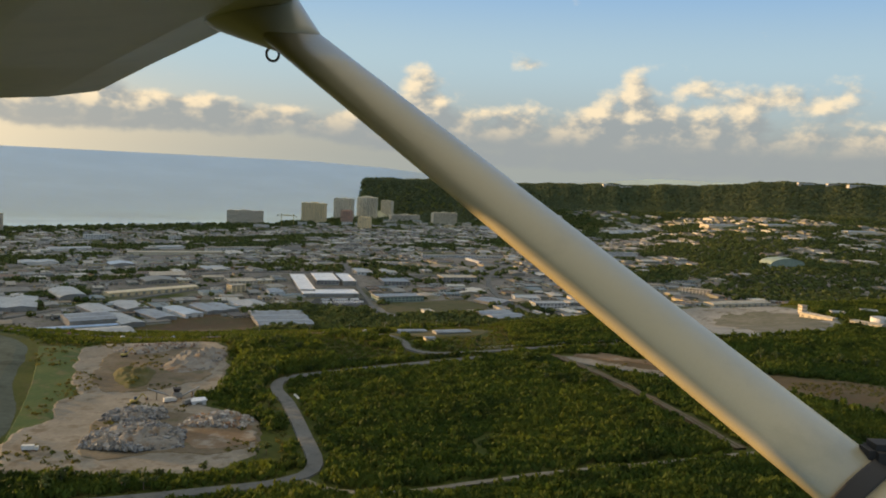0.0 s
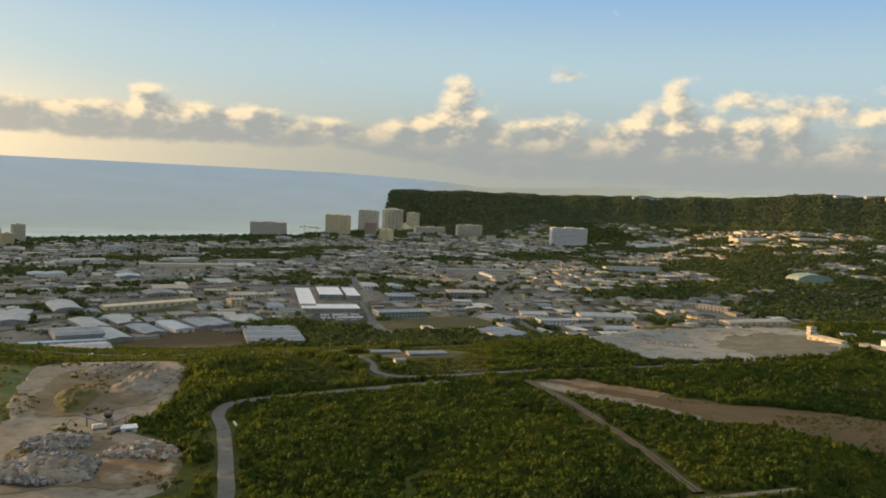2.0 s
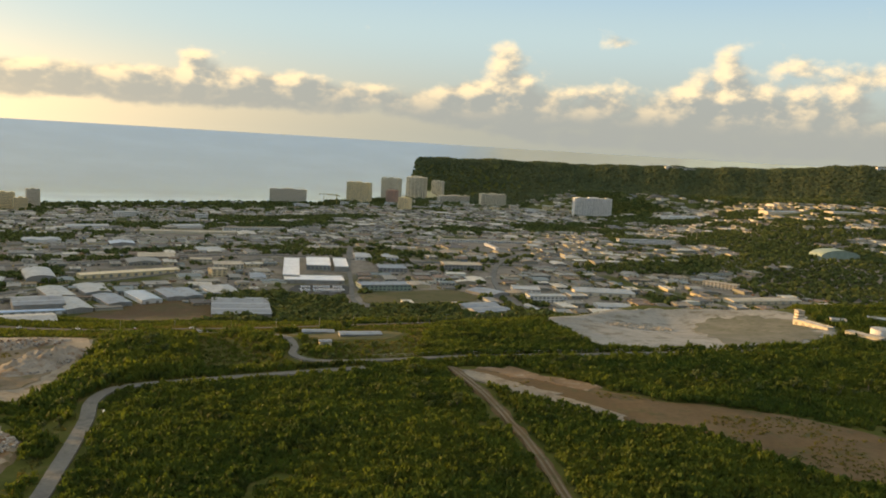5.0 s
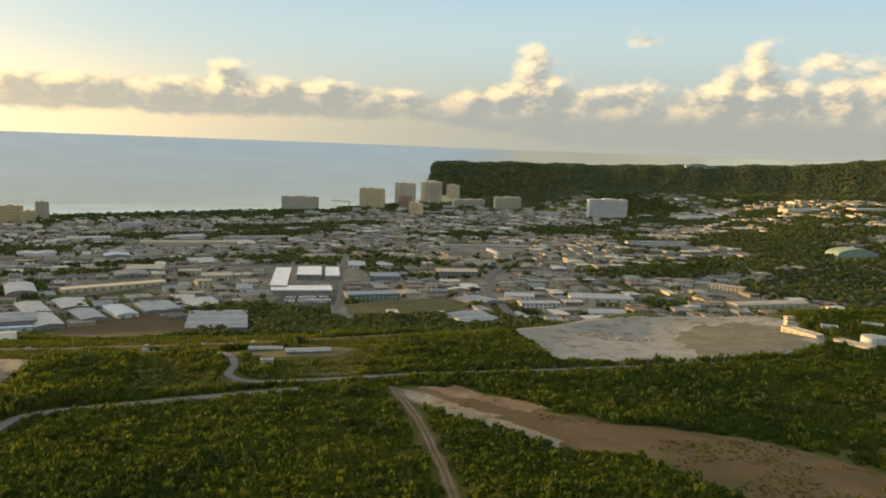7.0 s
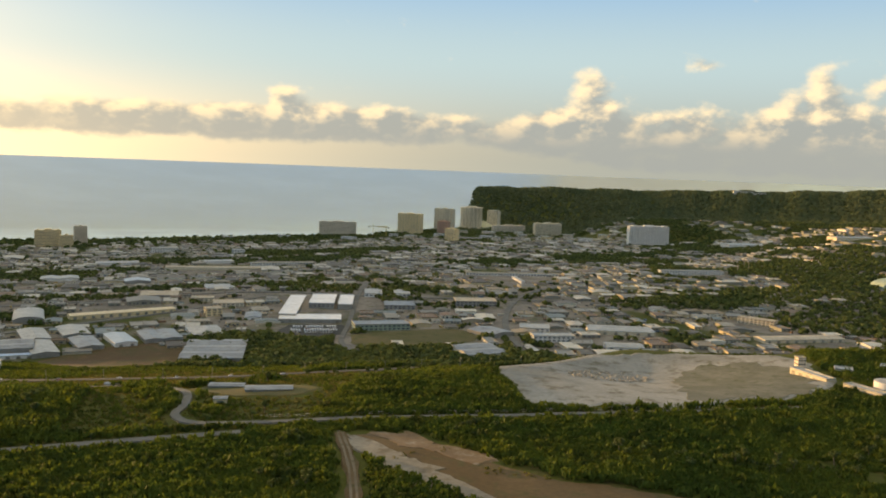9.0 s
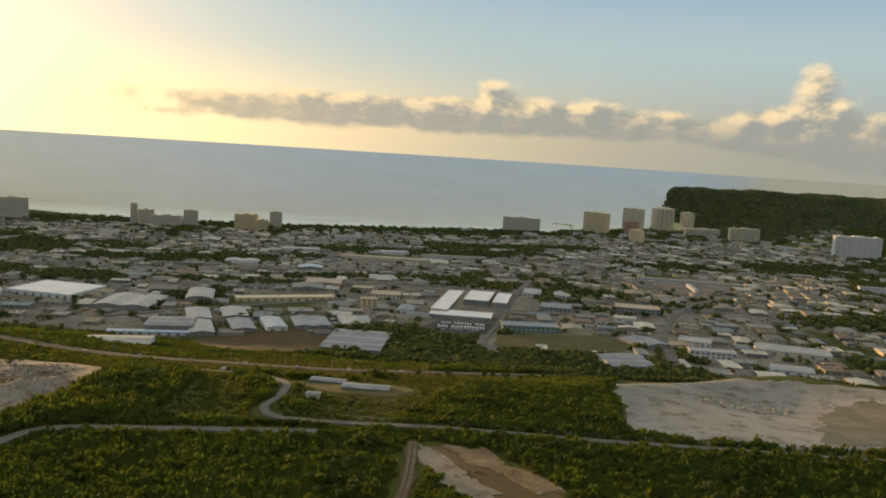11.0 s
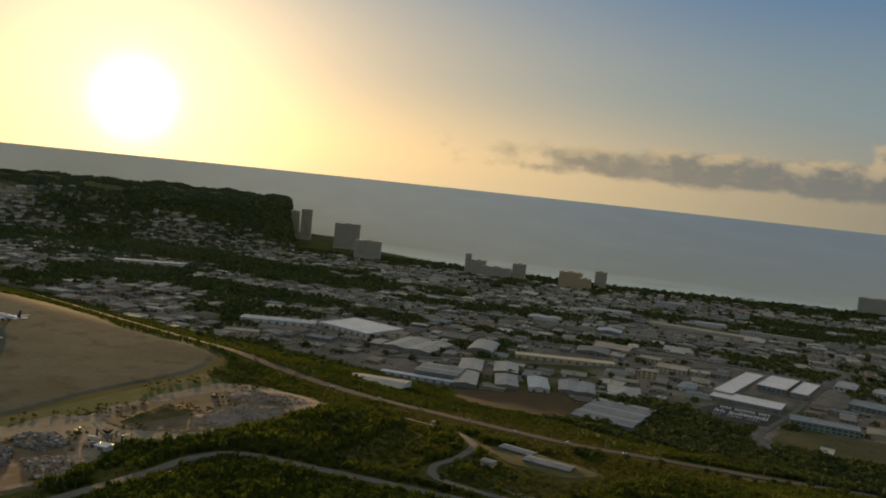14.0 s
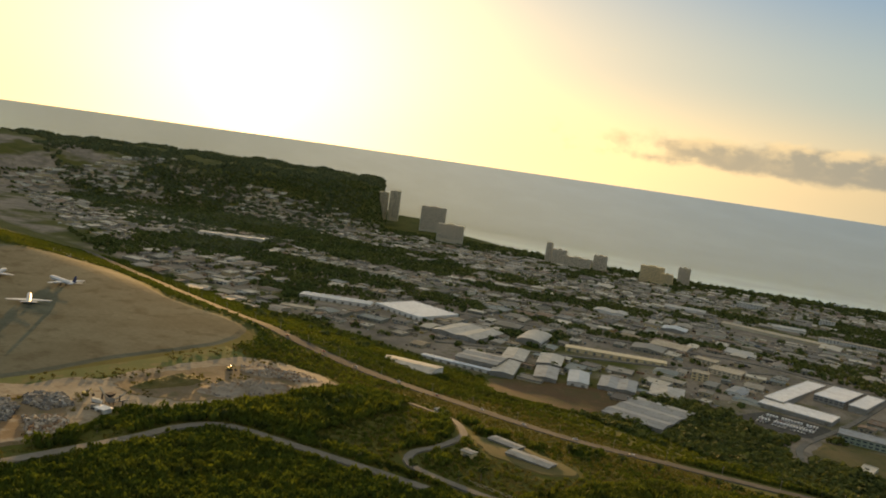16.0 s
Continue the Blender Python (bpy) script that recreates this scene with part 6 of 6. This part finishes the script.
def airliner(x, y, rot, size, label):
    b = tagged(new("airliner"), label, "airliner")
    b.matrix_basis = pose(x, y, gz(x, y) + 0.5, 0, 0, rot) @ Matrix.Scale(size, 4)
    bm = bmesh.new()
    prev = None
    for px, r, pz in ((-19, 0.3, 5.2), (-15, 1.1, 4.4), (-9, 1.9, 3.9), (10, 1.95, 3.8), (15, 1.9, 3.8), (18, 1.3, 3.6), (19.5, 0.3, 3.4)):
        ring = [bm.verts.new((px, math.cos(math.tau * i / 20) * r, pz + math.sin(math.tau * i / 20) * r)) for i in range(20)]
        if prev:
            for i in range(20):
                bm.faces.new((prev[i], prev[(i + 1) % 20], ring[(i + 1) % 20], ring[i]))
        prev = ring
    part("fuselage", bm, AIRLINER, b)
    for s in (-1, 1):
        bm = bmesh.new()
        vs = bm_box(bm, -3.5, 0, 2.7, 4.0, 17, 3.1)
        for v in vs:
            if v.co.y > 1:
                v.co.x = -6.5 + (v.co.x + 3.5) * 0.22
                v.co.z += 1.0
            v.co.y *= s
        bmesh.ops.recalc_face_normals(bm, faces=bm.faces)
        part("wing", bm, AIRLINER, b)
        bm = bmesh.new()
        bmesh.ops.create_cone(bm, cap_ends=True, segments=16, radius1=1.0, radius2=0.8, depth=3.4, matrix=pose(2.5, s * 5.4, 1.8, 0, -90, 0))
        part("engine", bm, GREY_WALL, b)
        bm = bmesh.new()
        vs = bm_box(bm, -18.4, 0, 4.9, -15.6, 6, 5.1)
        for v in vs:
            if v.co.y > 1:
                v.co.x -= 1.6
            v.co.y *= s
        bmesh.ops.recalc_face_normals(bm, faces=bm.faces)
        part("tailplane", bm, AIRLINER, b)
    bm = bmesh.new()
    vs = bm_box(bm, -18.8, -0.2, 5.0, -14.0, 0.2, 11.2)
    for v in vs[4:]:
        v.co.x = -20.0 + (v.co.x + 18.8) * 0.45
    part("tail_fin", bm, BLUE_FIN, b, "dark blue painted tail fin")
    for px, py in ((13, 0), (-1.5, 2.6), (-1.5, -2.6)):
        bm = bmesh.new()
        bm_box(bm, px - 0.4, py - 0.4, 0, px + 0.4, py + 0.4, 2.6)
        part("landing_gear", bm, DARK, b)


BLUE_FIN = material("dark_blue_tail_paint", [(0.03, 0.05, 0.12), (0.05, 0.07, 0.16)], 0.3, 1.0, 0.4)
airliner(-596, 606, 200, 1.35, "white airliner parked on the apron")
airliner(-500, 556, 170, 1.25, "white airliner parked nose in on the apron")
airliner(-640, 545, 150, 1.2, "white airliner parked further along the apron")

# fence posts along the service road
post = box_mesh("post", -0.13, -0.13, 0, 0.13, 0.13, 2.8, GREY_WALL)
rail = box_mesh("rail", 0, -0.04, -0.04, 4.0, 0.04, 0.04, WHITE)
fence = tagged(new("fence"), "pale post and rail boundary fence beside the service road", "fence")
line = spline([(40, 722), (97, 740), (155, 755), (207, 768), (255, 786), (330, 818)], 4.0)
for i, p in enumerate(line):
    shared("post", post, fence, pose(p.x, p.y, gz(p.x, p.y)))
    if i + 1 < len(line):
        q = line[i + 1]
        for h in (1.0, 2.2):
            a3, b3 = Vector((p.x, p.y, gz(p.x, p.y) + h)), Vector((q.x, q.y, gz(q.x, q.y) + h))
            ob = shared("rail", rail, fence, Matrix.Translation(a3) @ (b3 - a3).to_track_quat("X", "Z").to_matrix().to_4x4() @ Matrix.Diagonal(((b3 - a3).length / 4.0, 1, 1, 1)))

# floodlight poles round a playing field
mast_me = box_mesh("mast", -0.35, -0.35, 0, 0.35, 0.35, 26, GREY_WALL)
bank_me = box_mesh("lamp_bank", -2.2, -0.4, 24.0, 2.2, -0.36, 26.4, GREY_ROOF)
for i in range(12):
    px, py = 455 + (i % 6) * 26, 2290 + (i % 6) * 8 + (i // 6) * 70
    b = tagged(new("floodlight_pole"), "tall steel floodlight pole round a playing field", "floodlight", "floodlights of the playing field")
    b.matrix_basis = pose(px, py, gz(px, py), 0, 0, 20)
    mast = shared("mast", mast_me, b, Matrix())
    shared("lamp_bank", bank_me, mast, Matrix())

# street and yard lamp poles
pole_me = box_mesh("pole", -0.14, -0.14, 0, 0.14, 0.14, 9.5, GREY_WALL)
arm_me = box_mesh("arm", 0, -0.08, 9.3, 2.2, 0.08, 9.48, GREY_WALL)
head_me = box_mesh("lamp_head", 1.6, -0.2, 9.1, 2.6, 0.2, 9.28, GREY_ROOF)
hw = spline([(-800, 760), (-530, 770), (-416, 790), (-331, 822), (-227, 870), (-85, 915), (-20, 985), (40, 1070), (100, 1180), (200, 1260)], 42.0)
for i, p in enumerate(hw[:-1]):
    d = (hw[i + 1] - p).normalized()
    b = tagged(new("street_lamp"), "grey steel street lamp beside the highway", "street lamp", "street lamps along the highway")
    b.matrix_basis = pose(p.x - d.y * 9, p.y + d.x * 9, gz(p.x - d.y * 9, p.y + d.x * 9), 0, 0, math.degrees(math.atan2(d.y, d.x)) - 90)
    shared("pole", pole_me, b, Matrix())
    arm = shared("arm", arm_me, b, Matrix())
    shared("lamp_head", head_me, arm, Matrix())

# ---- the light aircraft's wing and strut, where the walk begins ----
ALONG, LEFT = Vector((0.8147, 0.5797, 0)), Vector((-0.5797, 0.8147, 0))


def plane_pt(a, l, z):
    return Vector(EYE) + ALONG * a + LEFT * l + Vector((0, 0, z))


wing = tagged(new("aircraft_wing"), "white high wing of a light aircraft with a bracing strut", "aircraft wing")
sections = [(0.55, 1.10, -0.62, 0.56, 0.30), (1.6, 1.15, -0.66, 0.52, 0.27), (2.6, 1.19, -0.74, 0.48, 0.24), (3.8, 1.26, -0.82, 0.42, 0.19), (4.9, 1.30, -0.96, 0.34, 0.09), (5.2, 1.22, -1.06, 0.31, 0.06), (5.32, 0.95, -1.12, 0.29, 0.05)]
prof = ((1.0, 0.0), (0.96, -0.03), (0.85, -0.045), (0.6, -0.045), (0.3, -0.03), (0.0, 0.0), (0.3, 0.06), (0.6, 0.11), (0.85, 0.11), (0.96, 0.06))
bm = bmesh.new()
prev = None
for l, a1, a0, z1, z0 in sections:
    thick = 1.5 * (1 if l < 5 else 0.5)
    ring = [bm.verts.new(plane_pt(a0 + (a1 - a0) * s, l, z0 + (z1 - z0) * s + q * thick)) for s, q in prof]
    if prev:
        for i in range(len(prof)):
            bm.faces.new((prev[i], prev[(i + 1) % len(prof)], ring[(i + 1) % len(prof)], ring[i]))
    else:
        bm.faces.new(ring[::-1])
    prev = ring
bm.faces.new(prev)
bmesh.ops.recalc_face_normals(bm, faces=bm.faces)
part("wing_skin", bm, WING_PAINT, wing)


def strut_bm(p, q, w0, w1, t0, t1, axis):
    """A streamlined bar from p to q."""
    bm = bmesh.new()
    d = (q - p).normalized()
    c = (axis - d * axis.dot(d)).normalized()
    n = d.cross(c)
    prev = None
    for f in np.linspace(0, 1, 9):
        o, w, t = p.lerp(q, f), w0 + (w1 - w0) * f, t0 + (t1 - t0) * f
        ring = [bm.verts.new(o + c * math.cos(k) * w / 2 + n * math.sin(k) * t / 2) for k in np.linspace(0, math.tau, 28, endpoint=False)]
        if prev:
            for i in range(28):
                bm.faces.new((prev[i], prev[(i + 1) % 28], ring[(i + 1) % 28], ring[i]))
        else:
            bm.faces.new(ring[::-1])
        prev = ring
    bm.faces.new(prev)
    bmesh.ops.recalc_face_normals(bm, faces=bm.faces)
    for fc in bm.faces:
        fc.smooth = True
    return bm


eye = Vector(EYE)
top, foot = eye + Vector((-0.455, 2.585, 0.340)), eye + Vector((0.820, 1.408, -0.580))
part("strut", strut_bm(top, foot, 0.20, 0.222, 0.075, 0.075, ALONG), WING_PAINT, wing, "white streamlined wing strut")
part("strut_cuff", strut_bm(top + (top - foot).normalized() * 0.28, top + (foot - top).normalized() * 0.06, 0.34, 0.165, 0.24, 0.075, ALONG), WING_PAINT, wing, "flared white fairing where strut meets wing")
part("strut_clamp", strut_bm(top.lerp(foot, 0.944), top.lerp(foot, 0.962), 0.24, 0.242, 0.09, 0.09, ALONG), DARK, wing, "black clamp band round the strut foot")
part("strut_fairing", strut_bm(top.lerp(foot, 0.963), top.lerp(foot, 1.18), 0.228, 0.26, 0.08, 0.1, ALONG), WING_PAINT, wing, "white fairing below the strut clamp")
bm = bmesh.new()
bm_box(bm, -0.05, -0.03, -0.03, 0.05, 0.03, 0.03)
bmesh.ops.bevel(bm, geom=bm.edges[:], offset=0.012, segments=2, affect="EDGES")
bm.transform(Matrix.Translation(top.lerp(foot, 0.955) + ALONG * 0.085 + Vector((0, 0, 0.045))))
part("strut_step", bm, DARK, wing, "dark rubber step block on the strut")
bm = bmesh.new()
for i in range(16):
    k0, k1 = math.tau * i / 16, math.tau * (i + 1) / 16
    o = top + Vector((-0.06, 0.02, -0.05))
    p, q = o + (ALONG * math.cos(k0) + Vector((0, 0, 1)) * math.sin(k0)) * 0.02, o + (ALONG * math.cos(k1) + Vector((0, 0, 1)) * math.sin(k1)) * 0.02
    bmesh.ops.create_cone(bm, segments=6, radius1=0.004, radius2=0.004, depth=(q - p).length * 1.1, matrix=Matrix.Translation((p + q) / 2) @ (q - p).to_track_quat("Z", "Y").to_matrix().to_4x4())
part("tie_down_ring", bm, DARK, wing, "dark steel tie-down ring")
